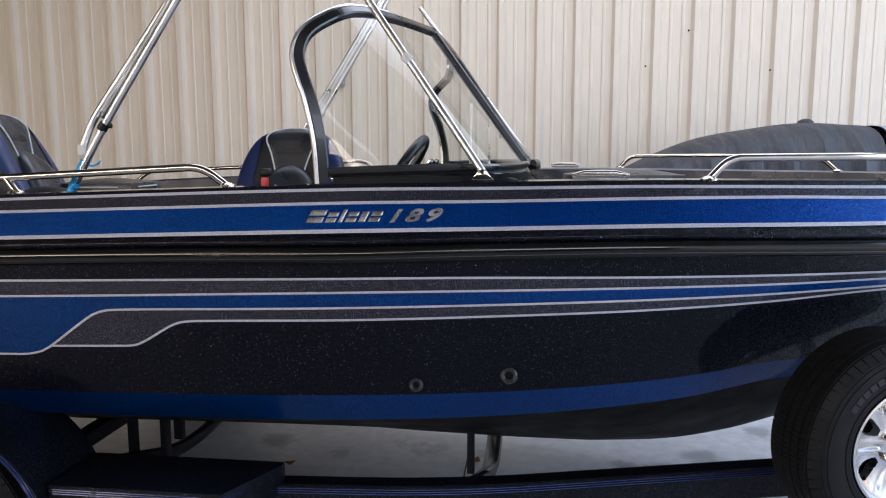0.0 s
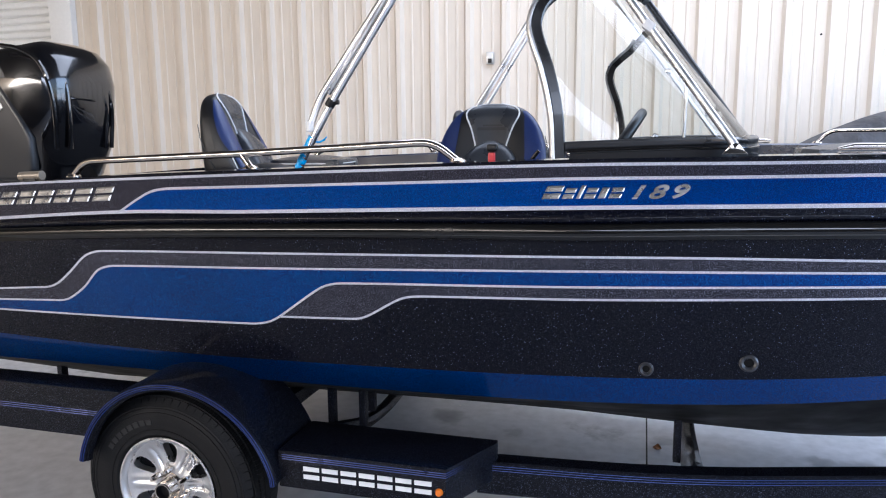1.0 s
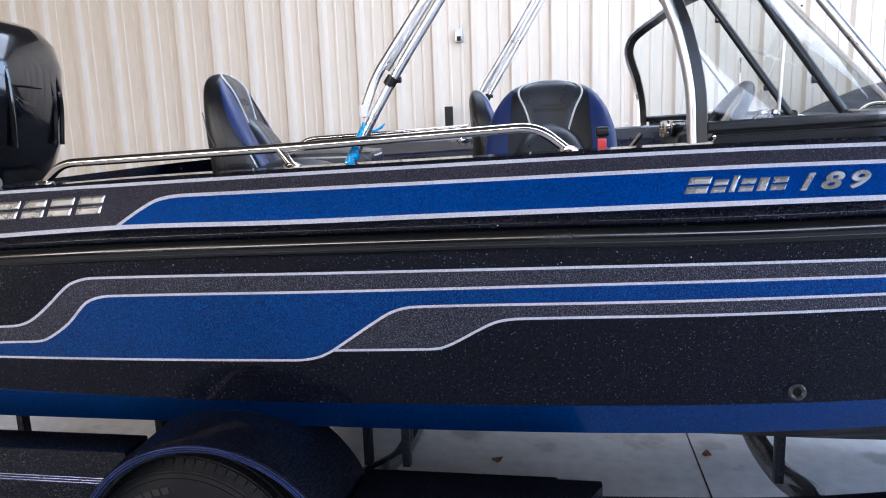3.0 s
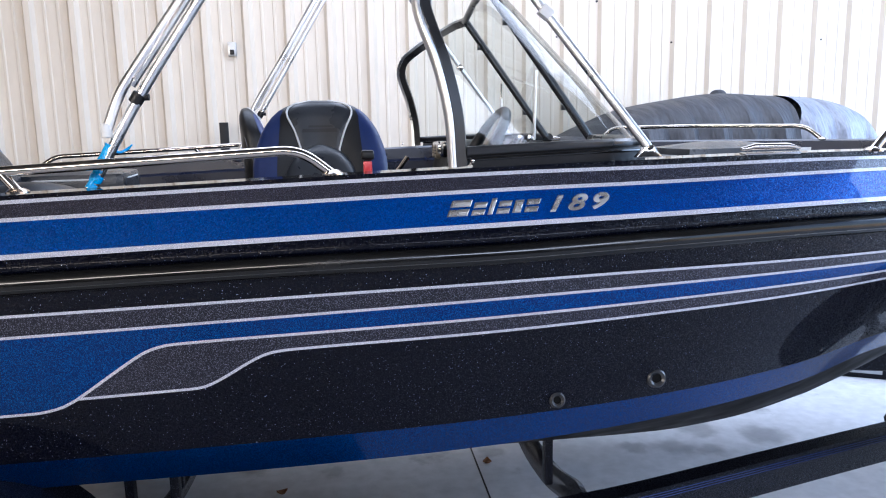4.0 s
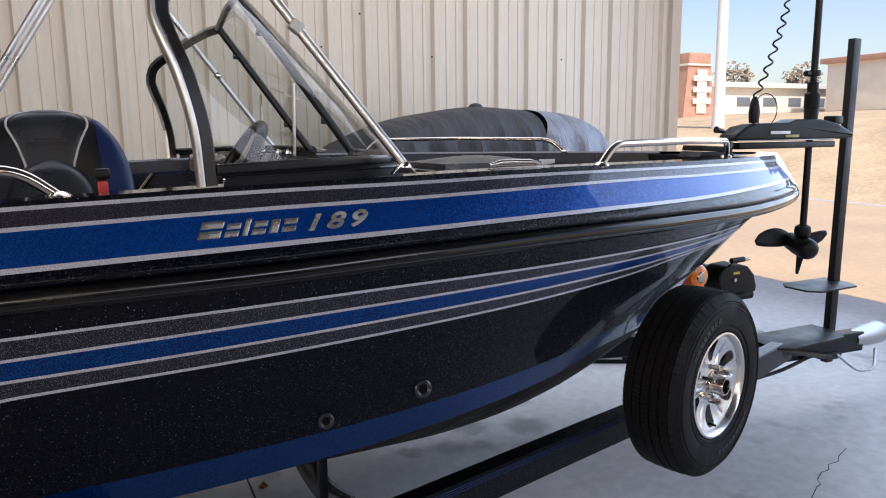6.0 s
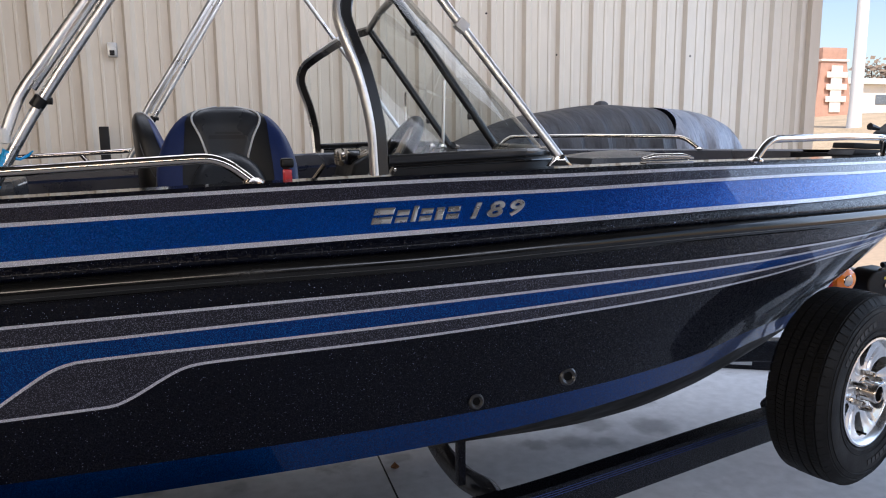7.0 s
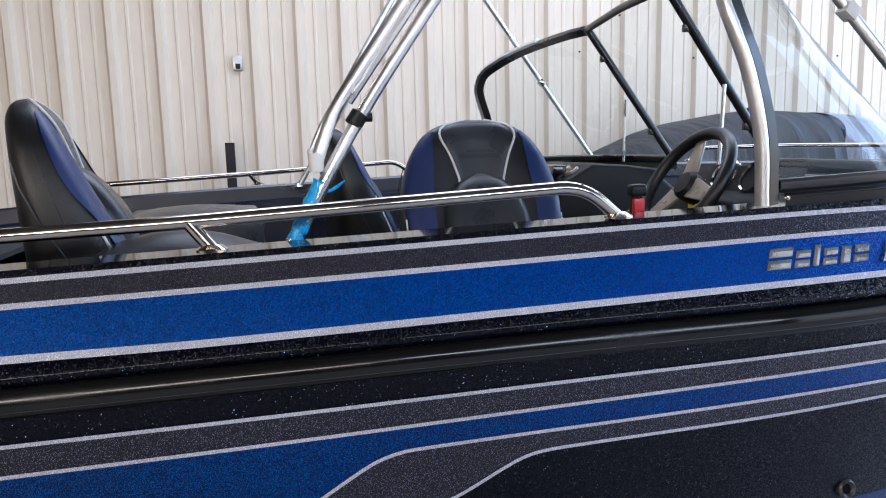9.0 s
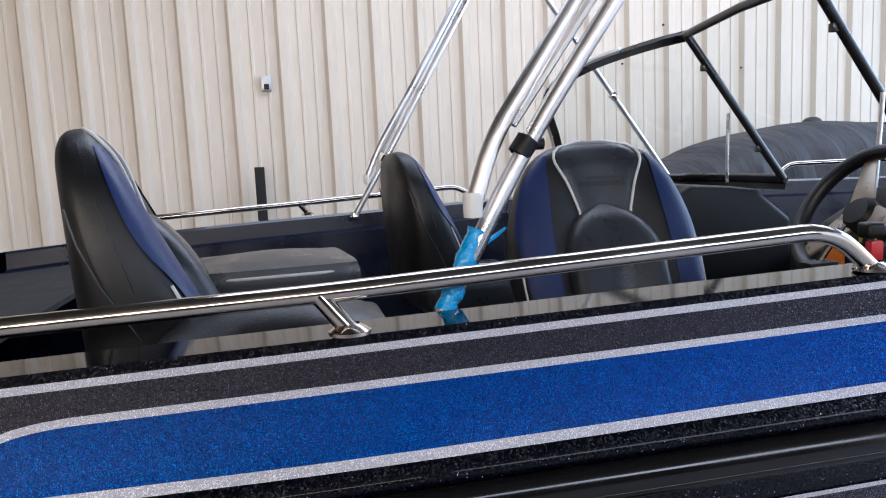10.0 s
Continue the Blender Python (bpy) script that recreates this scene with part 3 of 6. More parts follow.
for side, name in ((1, "starboard"), (-1, "port")):
    rows = []
    for x in xs:
        top = curve_at(Z_TOP, x)
        b = inner(x)
        rows.append([(x, CL - side * bb, z) for bb, z in ((b, top + 0.002), (b - 0.012, top - 0.006), (b - 0.016, top - 0.06), (b - 0.05, top - 0.07), (b - 0.06, FLOOR_Z if x < 0.4 else 1.29))])
    part("side_liner", sheet(rows, flip=side < 0), NAVY_LINER if side < 0 else BLACK, boat, "dark padded inner side")
part("cockpit_floor", sheet([[(x, CL - inner(x) + 0.04, FLOOR_Z), (x, CL, FLOOR_Z), (x, CL + inner(x) - 0.04, FLOOR_Z)] for x in xs if x < 0.5]), CARPET, boat, "dark carpeted floor")


def deck_plate(name, x0, x1, z, mat, label, drop=0.25):
    n = 16
    st = [x0 + (x1 - x0) * k / n for k in range(n + 1)]
    bm = sheet([[(x, CL - inner(x) + 0.003, z(x)), (x, CL, z(x) + 0.004), (x, CL + inner(x) - 0.003, z(x))] for x in st])
    for x, drop in ((x0, drop), (x1, 0.01)):
        sheet([[(x, CL - inner(x) + 0.003, z(x)), (x, CL, z(x) + 0.004), (x, CL + inner(x) - 0.003, z(x))], [(x, CL - inner(x) + 0.003, z(x) - drop), (x, CL, z(x) - drop), (x, CL + inner(x) - 0.003, z(x) - drop)]], bm)
    bmesh.ops.recalc_face_normals(bm, faces=bm.faces)
    return part(name, bm, mat, boat, label)


deck_plate("aft_deck", -2.84, -1.95, lambda x: curve_at(Z_TOP, x) - 0.07, CARPET, "grey carpeted aft deck")
deck_plate("bow_deck", 2.10, 2.5, lambda x: curve_at(Z_TOP, x) - 0.012, BLACK, "black bow deck")
deck_plate("casting_deck", 0.42, 2.12, lambda x: 1.30, CARPET, "dark carpeted casting deck")

# through-hull fittings on the side
FITTING = material("fitting_plastic", (0.035, 0.036, 0.040), 0.35, vary=0.1)
for x, z, r in ((-0.092, 0.879, 0.021), (0.192, 0.911, 0.026)):
    p = Vector(on_hull("side", "chine", x, z))
    m = Matrix.Translation(p) @ Matrix.Rotation(radians(-8), 4, "X")
    f = part("drain_fitting", moved(lathe([(r * 0.5, 0.012), (r * 0.52, -0.008), (r * 0.8, -0.013), (r, -0.009), (r * 1.05, 0.0), (r * 1.05, 0.01)], 28), m), FITTING, boat, "round grey-black through-hull fitting")
    part("drain_hole", moved(lathe([(0.0, -0.004), (r * 0.5, -0.004)], 24), m), BOTTOM, f)


# raised plain emblem blocks along the side
def emblem(up, low, x0, z0, slant, widths, height, gap, mat, name, rise=0.0, depth=0.006):
    x = x0
    for w, kind in widths:
        if not kind:
            x += w
            continue
        bm = bmesh.new()
        bars = ((0, 1, 0, 0.42), (0, 1, 0.58, 1)) if kind == "b" else ((0, 1, 0, 0.33), (0, 1, 0.46, 0.80)) if kind == "c" else ((0, 1, 0, 0.80),) if kind == "s" else ((0, 1, 0, 1),)
        for a, b, c, d in bars:
            def spot(u, v, lift):
                px = x + u * w + slant * v * height
                pz = z0 + (px - x0) * rise + v * height
                q = Vector(on_hull(up, low, px, pz))
                return q + Vector((0, -lift, -lift * 0.3))
            quad = [spot(a, c, -0.002), spot(b, c, -0.002), spot(b, d, -0.002), spot(a, d, -0.002)]
            i, j = 0.0035 / w, 0.0035 / height
            rim = [spot(a, c, depth * 0.5), spot(b, c, depth * 0.5), spot(b, d, depth * 0.5), spot(a, d, depth * 0.5)]
            face = [spot(a + i, c + j, depth), spot(b - i, c + j, depth), spot(b - i, d - j, depth), spot(a + i, d - j, depth)]
            rings = [[bm.verts.new(p) for p in ring_] for ring_ in (quad, rim, face)]
            bm.faces.new(rings[2])
            for lo, hi in zip(rings, rings[1:]):
                for k in range(4):
                    bm.faces.new((lo[k], lo[(k + 1) % 4], hi[(k + 1) % 4], hi[k]))
        bmesh.ops.recalc_face_normals(bm, faces=bm.faces)
        part(name, bm, mat, boat, "plain chrome emblem block" if mat is CHROME_DULL else "", smooth=False)
        x += w + gap


CHROME_DULL = material("emblem_chrome", (0.62, 0.60, 0.57), 0.30, 0.85, vary=0.1, scale=30)
emblem(*UP, -0.392, 1.389, 0.45, ((0.048, "b"), (0.030, "c"), (0.012, "i"), (0.030, "c"), (0.020, "s"), (0.032, "c")), 0.035, 0.0085, CHROME_DULL, "emblem", rise=0.028)
emblem(*UP, -2.505, 1.322, 0.22, ((0.078, "b"), (0.074, "b"), (0.074, "b"), (0.074, "b"), (0.072, "b"), (0.074, "b"), (0.078, "b")), 0.046, 0.016, CHROME_DULL, "emblem", rise=0.055)


# raised numerals behind the emblem blocks
for digit, at_x in (("1", -0.160), ("8", -0.107), ("9", -0.052)):
    font = bpy.data.curves.new("numeral", "FONT")
    font.body, font.size, font.shear, font.extrude, font.offset = digit, 0.053, 0.40, 0.004, 0.0014
    tmp = bpy.data.objects.new("numeral", font)
    scene.collection.objects.link(tmp)
    bpy.context.view_layer.update()
    me = bpy.data.meshes.new_from_object(tmp.evaluated_get(bpy.context.evaluated_depsgraph_get()))
    bpy.data.objects.remove(tmp)
    bm = bmesh.new()
    bm.from_mesh(me)
    bpy.data.meshes.remove(me)
    for v in bm.verts:
        px = at_x + v.co.x * 1.55
        q = Vector(on_hull(*UP, px, 1.3945 + (px + 0.160) * 0.028 + v.co.y * 0.9))
        v.co = q + Vector((0, -1, -0.3)) * (v.co.z + 0.002)
    part("numeral", bm, CHROME_DULL, boat, f"raised chrome numeral {digit}", smooth=False)


# ---------------------------------------------------------------- rails
def rail(points, r, parent, name="tube", feet=(), mid=()):
    part(name, tube(bent(points, 0.055), r, 12), CHROME, parent)
    for f in feet:
        part("foot", lathe([(0.0, 0.0), (r * 2.1, 0.0), (r * 2.1, 0.004), (r * 1.5, 0.009), (r * 1.0, 0.012)], 20, "z", f), CHROME, parent)
    for a, b in mid:
        part("stanchion", tube([a, b], r * 0.95, 12), CHROME, parent)


for s, tag_ in ((1, "beside the helm"), (-1, "along the port gunwale")):
    def yy(y):
        return y if s > 0 else 2 * CL - y
    grab = thing("grab_rail", (-1.34, yy(2.34), 1.47), f"polished stainless steel grab rail {tag_}", "rail", "grab rails")
    rail([(-2.10, yy(2.418), 1.432), (-2.03, yy(2.40), 1.487), (-1.37, yy(2.349), 1.514), (-0.72, yy(2.326), 1.548), (-0.648, yy(2.336), 1.490)], 0.0118, grab,
         feet=((-2.10, yy(2.418), 1.430), (-1.34, yy(2.345), 1.466), (-0.648, yy(2.336), 1.489)), mid=(((-1.373, yy(2.349), 1.512), (-1.34, yy(2.345), 1.470)),))
    bow = thing("bow_rail", (1.2, yy(2.5), 1.51), f"polished stainless bow rail on the {'starboard' if s > 0 else 'port'} bow", "rail", "bow rails")
    rail([(0.745, yy(2.372), 1.512), (0.80, yy(2.382), 1.572), (1.22, yy(2.51), 1.575), (1.66, yy(2.775), 1.566), (1.715, yy(2.83), 1.500)], 0.0115, bow, feet=((0.745, yy(2.372), 1.510), (1.715, yy(2.83), 1.499)))
    cl = thing("mooring_cleat", (0.444, yy(2.35), 1.512), "polished fold-down mooring cleat on the gunwale", "cleat", "mooring cleats")
    part("cleat_plate", moved(box(-0.075, 0.075, -0.016, 0.016, 0, 0.006, 0.003), Matrix.Translation((0.444, yy(2.35), 1.510))), CHROME, cl)
    part("cleat_horn", tube([(0.365, yy(2.35), 1.524), (0.40, yy(2.35), 1.530), (0.49, yy(2.35), 1.530), (0.525, yy(2.35), 1.524)], [0.004, 0.008, 0.008, 0.004], 10), CHROME, cl)


# ---------------------------------------------------------------- windscreen
GLASS = bpy.data.materials.new("clear_glass")
GLASS.use_nodes = True
_g, _gl = GLASS.node_tree.nodes, GLASS.node_tree.links
_clear, _gloss, _fres, _mix = _g.new("ShaderNodeBsdfTransparent"), _g.new("ShaderNodeBsdfGlossy"), _g.new("ShaderNodeLayerWeight"), _g.new("ShaderNodeMixShader")
_clear.inputs["Color"].default_value, _gloss.inputs["Roughness"].default_value = (0.90, 0.92, 0.91, 1), 0.01
_fres.inputs["Blend"].default_value = 0.5
_pow, _sch = _g.new("ShaderNodeMath"), _g.new("ShaderNodeMath")
_pow.operation, _sch.operation = "POWER", "MULTIPLY_ADD"
_pow.inputs[1].default_value, _sch.inputs[1].default_value, _sch.inputs[2].default_value = 5.0, 0.92, 0.03
_gl.new(_fres.outputs["Facing"], _pow.inputs[0]), _gl.new(_pow.outputs[0], _sch.inputs[0]), _gl.new(_sch.outputs[0], _mix.inputs[0])
_gl.new(_clear.outputs[0], _mix.inputs[1]), _gl.new(_gloss.outputs[0], _mix.inputs[2])
_gl.new(_mix.outputs[0], _g["Material Output"].inputs["Surface"])
FRAME = material("black_anodised_frame", (0.012, 0.012, 0.013), 0.3, 0.0, 0.3, vary=0.15)
screen = thing("windscreen", (0.0, CL, 1.5), "walk-through boat windscreen with black frame and chrome edge", "windscreen")


def smooth_path(pts, n=40):
    pts = [Vector(p) for p in pts]
    acc = [0.0]
    for a, b in zip(pts, pts[1:]):
        acc.append(acc[-1] + (b - a).length)
    return [Vector([curve_at([(s, p[k]) for s, p in zip(acc, pts)], acc[-1] * j / n) for k in range(3)]) for j in range(n + 1)]


SIDE_UP = [(-0.352, 2.331, 1.50), (-0.360, 2.331, 1.622), (-0.387, 2.338, 1.744), (-0.416, 2.348, 1.826), (-0.427, 2.36, 1.875), (-0.411, 2.378, 1.931), (-0.371, 2.42, 1.975), (-0.309, 2.52, 2.022), (-0.225, 2.78, 2.046), (-0.133, 3.10, 2.052)]
BASE = [(-0.335, 2.336, 1.532), (-0.10, 2.352, 1.540), (0.06, 2.40, 1.542), (0.141, 2.471, 1.541), (0.195, 2.62, 1.543), (0.222, 2.85, 1.545), (0.232, 3.105, 1.545)]
for s in (1, -1):
    def my(p):
        if s > 0:
            return Vector(p)
        far_ = min(1.0, max(0.0, (CL - p[1] - 0.4) / 0.5))
        return Vector((p[0] + 0.03 + 0.08 * far_, 2 * CL - p[1] + 0.03, p[2] - 0.022 * max(p[2] - 1.93, 0.0) / 0.12))
    up = [my(p) for p in smooth_path(SIDE_UP, 60)]
    base = [my(p) for p in smooth_path(BASE, 40)]
    way = (0.25, -1.0 * s, 0.5)
    face = [(-0.012, -0.012), (-0.012, 0.008), (-0.009, 0.011), (0.014, 0.011), (0.018, 0.007), (0.018, -0.012)]
    edge = [(-0.025, -0.010), (-0.026, 0.004), (-0.023, 0.010), (-0.018, 0.0125), (-0.0125, 0.0115), (-0.0125, -0.010)]
    part("side_frame", profile_along(up, [(a * s, b) for a, b in face], way), FRAME, screen, "black curved frame")
    part("chrome_edge", profile_along(up[:44], [(a * s, b) for a, b in edge], way), ALU, screen, "bright edge strip of the frame")
    part("lower_frame", tube(base, 0.013, 10, flat=1.3), FRAME, screen)
    # coaming below the glass down to the gunwale
    rows = []
    for p in base:
        q = Vector((p.x + 0.012, p.y - 0.012 * s, curve_at(Z_TOP, p.x) - 0.002 if p.y * s < (CL - 0.55) * s or s < 0 and p.y > CL + 0.55 else 1.49))
        rows.append([p, p * 0.5 + q * 0.5 + Vector((0.01, -0.008 * s, 0)), q])
    part("coaming", sheet(rows, flip=s < 0), BLACK, screen, "satin black coaming")
    part("coaming_groove", tube([p + Vector((0.012, -0.014 * s, -0.016)) for p in base[:30]], 0.004, 8), RUB, screen)
    # curved glass between the base and the frame
    n = 26
    grid = []
    for i in range(n + 1):
        a = base[round(i / n * (len(base) - 1))]
        k = i / n
        b = up[round((0.30 + 0.70 * k) * (len(up) - 1))]
        grid.append([a + (b - a) * (j / 10) for j in range(11)])
    g = part("glass_pane", sheet(grid), GLASS, screen, "clear curved glass")
    g.visible_shadow = False
    wedge = part("glass_pane", sheet([[base[0] + (up[round(0.30 * (len(up) - 1) * j / 8)] - base[0]) * k / 4 for k in range(5)] for j in range(9)]), GLASS, screen)
    wedge.visible_shadow = False
    # centre door post with its latches
    t0, b0 = my((-0.133, 3.11, 2.052)), my((0.232, 3.105, 1.545))
    if s < 0:
        t0, b0 = Vector((-0.103, 3.730, 2.03)), Vector((0.236, 3.696, 1.545))
    part("door_post", tube([t0, b0], 0.0165, 12, flat=0.8), FRAME, screen, "black centre post")
    for k in (0.22, 0.78):
        c = t0 + (b0 - t0) * k
        part("post_latch", box(c.x - 0.026, c.x - 0.008, c.y - 0.009, c.y + 0.009, c.z - 0.013, c.z + 0.009, 0.003), FRAME, screen)
    part("screw", lathe([(0.0, -0.004), (0.004, -0.003), (0.0055, 0.0)], 12, "y", (-0.322, my((0, 2.331 - 0.012, 0)).y, 1.512)), CHROME, screen)
part("header", tube([(-0.133, 3.10, 2.052), (-0.120, 3.42, 2.050), (-0.103, 3.73, 2.03)], 0.016, 12, flat=0.8), FRAME, screen)
dp = part("glass_pane", sheet([[Vector((-0.131, 3.11, 2.05)).lerp(Vector((0.230, 3.11, 1.55)), k / 6) for k in range(7)], [Vector((-0.103, 3.72, 2.03)).lerp(Vector((0.234, 3.69, 1.55)), k / 6) for k in range(7)]]), GLASS, screen, "centre door glass")
for a, b in (((0.018, 3.062, 1.530), (0.022, 3.05, 1.775)), ((0.052, 3.740, 1.540), (0.048, 3.728, 1.772))):
    part("stay_rod", tube([a, b], 0.0055, 8), ALU, screen, "thin bright stay rod")
dp.visible_shadow = False


# ---------------------------------------------------------------- bimini poles and braces
BLUE_WRAP = material("blue_plastic_wrap", (0.0, 0.36, 0.80), 0.28, 0.0, 0.6, vary=0.2, scale=60, bump=0.5, bump_scale=90)
for s in (1, -1):
    def my(x, y, z):
        return Vector((x, y if s > 0 else 2 * CL - y, z))
    pole = thing("bimini_pole", my(-1.21, 2.425, 1.463), "bright aluminium bimini top poles with black clamp" + (" and blue plastic wrap" if s > 0 else ""), "pole", "bimini poles")
    a, j = my(-1.212, 2.424, 1.462), my(-1.094, 2.437, 1.672)
    d = Vector((0.704, -0.014, 1.0)) * 0.245
    two = [my(-1.166, 2.430, 1.600), my(-1.135, 2.440, 1.685), my(-0.982, 2.456, 1.90)]
    if s < 0:
        a, j, d = Vector((-1.165, 4.320, 1.462)), Vector((-1.032, 4.357, 1.672)), Vector((0.60, 0.10, 1.0)) * 0.245
        two = [Vector((-1.11, 4.34, 1.600)), j + Vector((-0.026, -0.008, 0.045)), j + d + Vector((-0.032, -0.01, 0.02))]
    end = j + d * 3.7
    far_end = two[2] + (Vector((0.705, 0.079, 1.0)) * 0.66 if s > 0 else d * 2.7)
    part("main_tube", tube(bent([a, j, end], 0.12), 0.0118, 12), ALU, pole)
    part("second_tube", tube(bent(two + [far_end], 0.1), 0.0118, 12), ALU, pole)
    part("flat_track", tube([j + Vector((-0.012, 0.012 * s, 0.03)), end + Vector((-0.022, 0.008 * s, 0.0))], 0.008, 8), ALU, pole)
    part("end_cap", lathe([(0, -0.016), (0.0128, -0.014), (0.0134, 0.014), (0.012, 0.018), (0, 0.018)], 16, "z", two[0] - Vector((0.001, 0, 0.002))), WHITE_PAINT, pole)
    part("clamp", moved(lathe([(0.012, -0.014), (0.0158, -0.012), (0.0158, 0.012), (0.012, 0.014)], 16, "z"), Matrix.Translation(j) @ d.to_track_quat("Z", "Y").to_matrix().to_4x4()), BLACK, pole)
    part("clamp_knob", lathe([(0.0, -0.009), (0.008, -0.008), (0.008, 0.008), (0, 0.009)], 12, "x", j + Vector((0.019, 0, 0.003))), BLACK, pole)
    part("deck_socket", lathe([(0.0, 0.0), (0.019, 0.0), (0.019, 0.004), (0.013, 0.008), (0.012, 0.016)], 20, "z", a - Vector((0.002, 0, 0.007))), CHROME, pole)
    if s > 0:
        pts, rad = [], []
        for k in range(15):
            u = k / 14
            pts.append(my(-1.212, 2.424, 1.464).lerp(my(-1.160, 2.433, 1.566), u))
            rad.append(0.0142 + 0.0010 * math.sin(k * 2.3) + 0.0008 * math.sin(k * 5.1))
        part("plastic_wrap", tube(pts, rad, 12), BLUE_WRAP, pole, "crumpled blue plastic wrap")
        part("wrap_tail", tube([my(-1.165, 2.44, 1.552), my(-1.145, 2.45, 1.548), my(-1.13, 2.455, 1.556), my(-1.118, 2.45, 1.566)], [0.004, 0.003, 0.0035, 0.0015], 6), BLUE_WRAP, pole)
    brace = thing("bimini_brace", my(0.113, 2.330, 1.52), "bright aluminium brace tube from the gunwale to the bimini", "brace", "bimini braces")
    f = my(0.113, 2.330, 1.535) if s > 0 else Vector((0.265, 4.506, 1.535))
    g = my(-0.118, 2.429, 1.865) if s > 0 else Vector((-0.007, 4.487, 1.90))
    top = f + (g - f) * 2.4
    part("tube", tube([f, top], 0.0115, 12), ALU, brace)
    part("foot_bracket", moved(prism([(-0.034, 0.0), (0.034, 0.0), (0.02, 0.014), (0.012, 0.028), (-0.012, 0.028), (-0.02, 0.014)], "y", -0.012, 0.012, 0.003), Matrix.Translation(f - Vector((0, 0, 0.024)))), CHROME, brace)
    part("pin", lathe([(0.0, -0.018), (0.006, -0.018), (0.006, 0.018), (0, 0.018)], 12, "y", f), CHROME, brace)
    part("clip", moved(box(-0.016, 0.016, -0.016, 0.016, -0.014, 0.014, 0.005), Matrix.Translation(g) @ Matrix.Rotation(radians(38), 4, "Y")), PIPING if s > 0 else CHROME, brace, "white plastic clip" if s > 0 else "")


# ---------------------------------------------------------------- seats
def seat(name, at, turn, label, H=0.45, W=0.205, cushion=True, wedge=0.20, lean=3.0, group="boat chairs", low=0.28):
    """A padded boat seat; its local front is +x and its width runs along y."""
    m = Matrix.Translation(at) @ Matrix.Rotation(radians(turn), 4, "Z")
    ob = thing(name, at, label, "chair", group)
    lm = m @ Matrix.Rotation(radians(-lean), 4, "Y")

    def half(v):
        return curve_at([(0.0, W * 0.93), (0.3, W), (0.55, W * 0.985), (0.75, W * 0.87), (0.87, W * 0.725), (0.93, W * 0.60), (0.97, W * 0.44), (0.99, W * 0.27), (1.0, W * 0.13)], v)

    def depth(v):
        """Back face and front face at a height."""
        r = max(1 - max((v - 0.86) / 0.14, 0) ** 2.2, 0.0) ** 0.5
        xb, xf = -0.055, 0.012 + wedge * (1 - v) ** 1.1
        mid = xb + (xf - xb) * 0.5
        return mid + (xb - mid) * (0.25 + 0.75 * r), mid + (xf - mid) * (0.25 + 0.75 * r)

    def front(u, v, lift=0.0):
        xb, xf = depth(v)
        mid, d = (xb + xf) / 2, (xf - xb) / 2
        dip = 0.45 * wedge * (1 - v) * math.exp(-((u / 0.5) ** 2))
        return Vector((mid + d * max(1 - abs(u) ** 4, 0.0) ** 0.3 - dip + lift, u * half(v), H * v))

    def loop(v):
        xb, xf = depth(v)
        mid, d = (xb + xf) / 2, (xf - xb) / 2
        us_ = [math.copysign(abs(math.sin(math.pi * k / 32)) ** 0.7, math.sin(math.pi * k / 32)) for k in range(-16, 17)]
        row = [front(u, v) for u in us_]
        return row + [Vector((mid - d * max(1 - abs(u) ** 4, 0.0) ** 0.3, u * half(v), H * v)) for u in us_[::-1]]

    vs = [1 - (1 - k / 30) ** 1.5 for k in range(31)]
    bm = sheet([loop(v) for v in vs])
    bmesh.ops.remove_doubles(bm, verts=bm.verts, dist=1e-4)
    bmesh.ops.holes_fill(bm, edges=[e for e in bm.edges if e.is_boundary])
    bmesh.ops.recalc_face_normals(bm, faces=bm.faces)
    back_ob = part("backrest", moved(bm, lm), VINYL_BLACK, ob, "black vinyl backrest")
    for s in (-1, 1):
        seam = [Vector((depth(v)[0] * (1 - k) + depth(v)[1] * k, s * half(v) * 1.004, H * v)) for v, k in ((0.72, 0.12), (0.60, 0.17), (0.45, 0.27), (0.30, 0.38), (0.12, 0.46), (0.0, 0.48))]
        part("side_seam", moved(tube(seam, 0.0016, 6), lm), VINYL, back_ob)

    def uc(v):
        return curve_at([(0.60, 0.28), (0.66, 0.31), (0.80, 0.47), (0.92, 0.76), (1.0, 0.97)], v)

    hv = [0.62 + 0.38 * k / 14 for k in range(15)]
    bm = sheet([[front(uc(v) * (-1 + 2 * k / 14), v, 0.006 * (1 - abs(-1 + 2 * k / 14) ** 6) ** 0.5 * min(1, (1.02 - v) * 8)) for k in range(15)] for v in hv])
    part("headrest_panel", moved(bm, lm), VINYL, back_ob, "charcoal vinyl headrest panel")
    for s in (-1, 1):
        part("piping", moved(tube([front(s * uc(v), v, 0.003) for v in hv], 0.0034, 7), lm), PIPING, back_ob, "white piping")
        bv = [0.02 + 0.91 * k / 18 for k in range(19)]
        grid = []
        for v in bv:
            lo = curve_at([(0.0, 0.60), (0.60, 0.63), (0.80, 0.70), (0.95, 0.90)], v)
            hi = curve_at([(0.0, 0.93), (0.38, 0.93), (0.55, 0.985), (0.80, 0.99), (0.95, 0.975)], v)
            row = []
            for k in range(13):
                u = lo + (hi - lo) * (1 - (1 - k / 12) ** 3)
                p = front(s * u, v, 0.003)
                row.append(Vector((p.x, p.y * 1.006 + s * 0.001, p.z)))
            grid.append(row)
        bm = sheet(grid, flip=s < 0)
        part("blue_panel", moved(bm, lm), VINYL_BLUE, back_ob, "blue vinyl side panel")
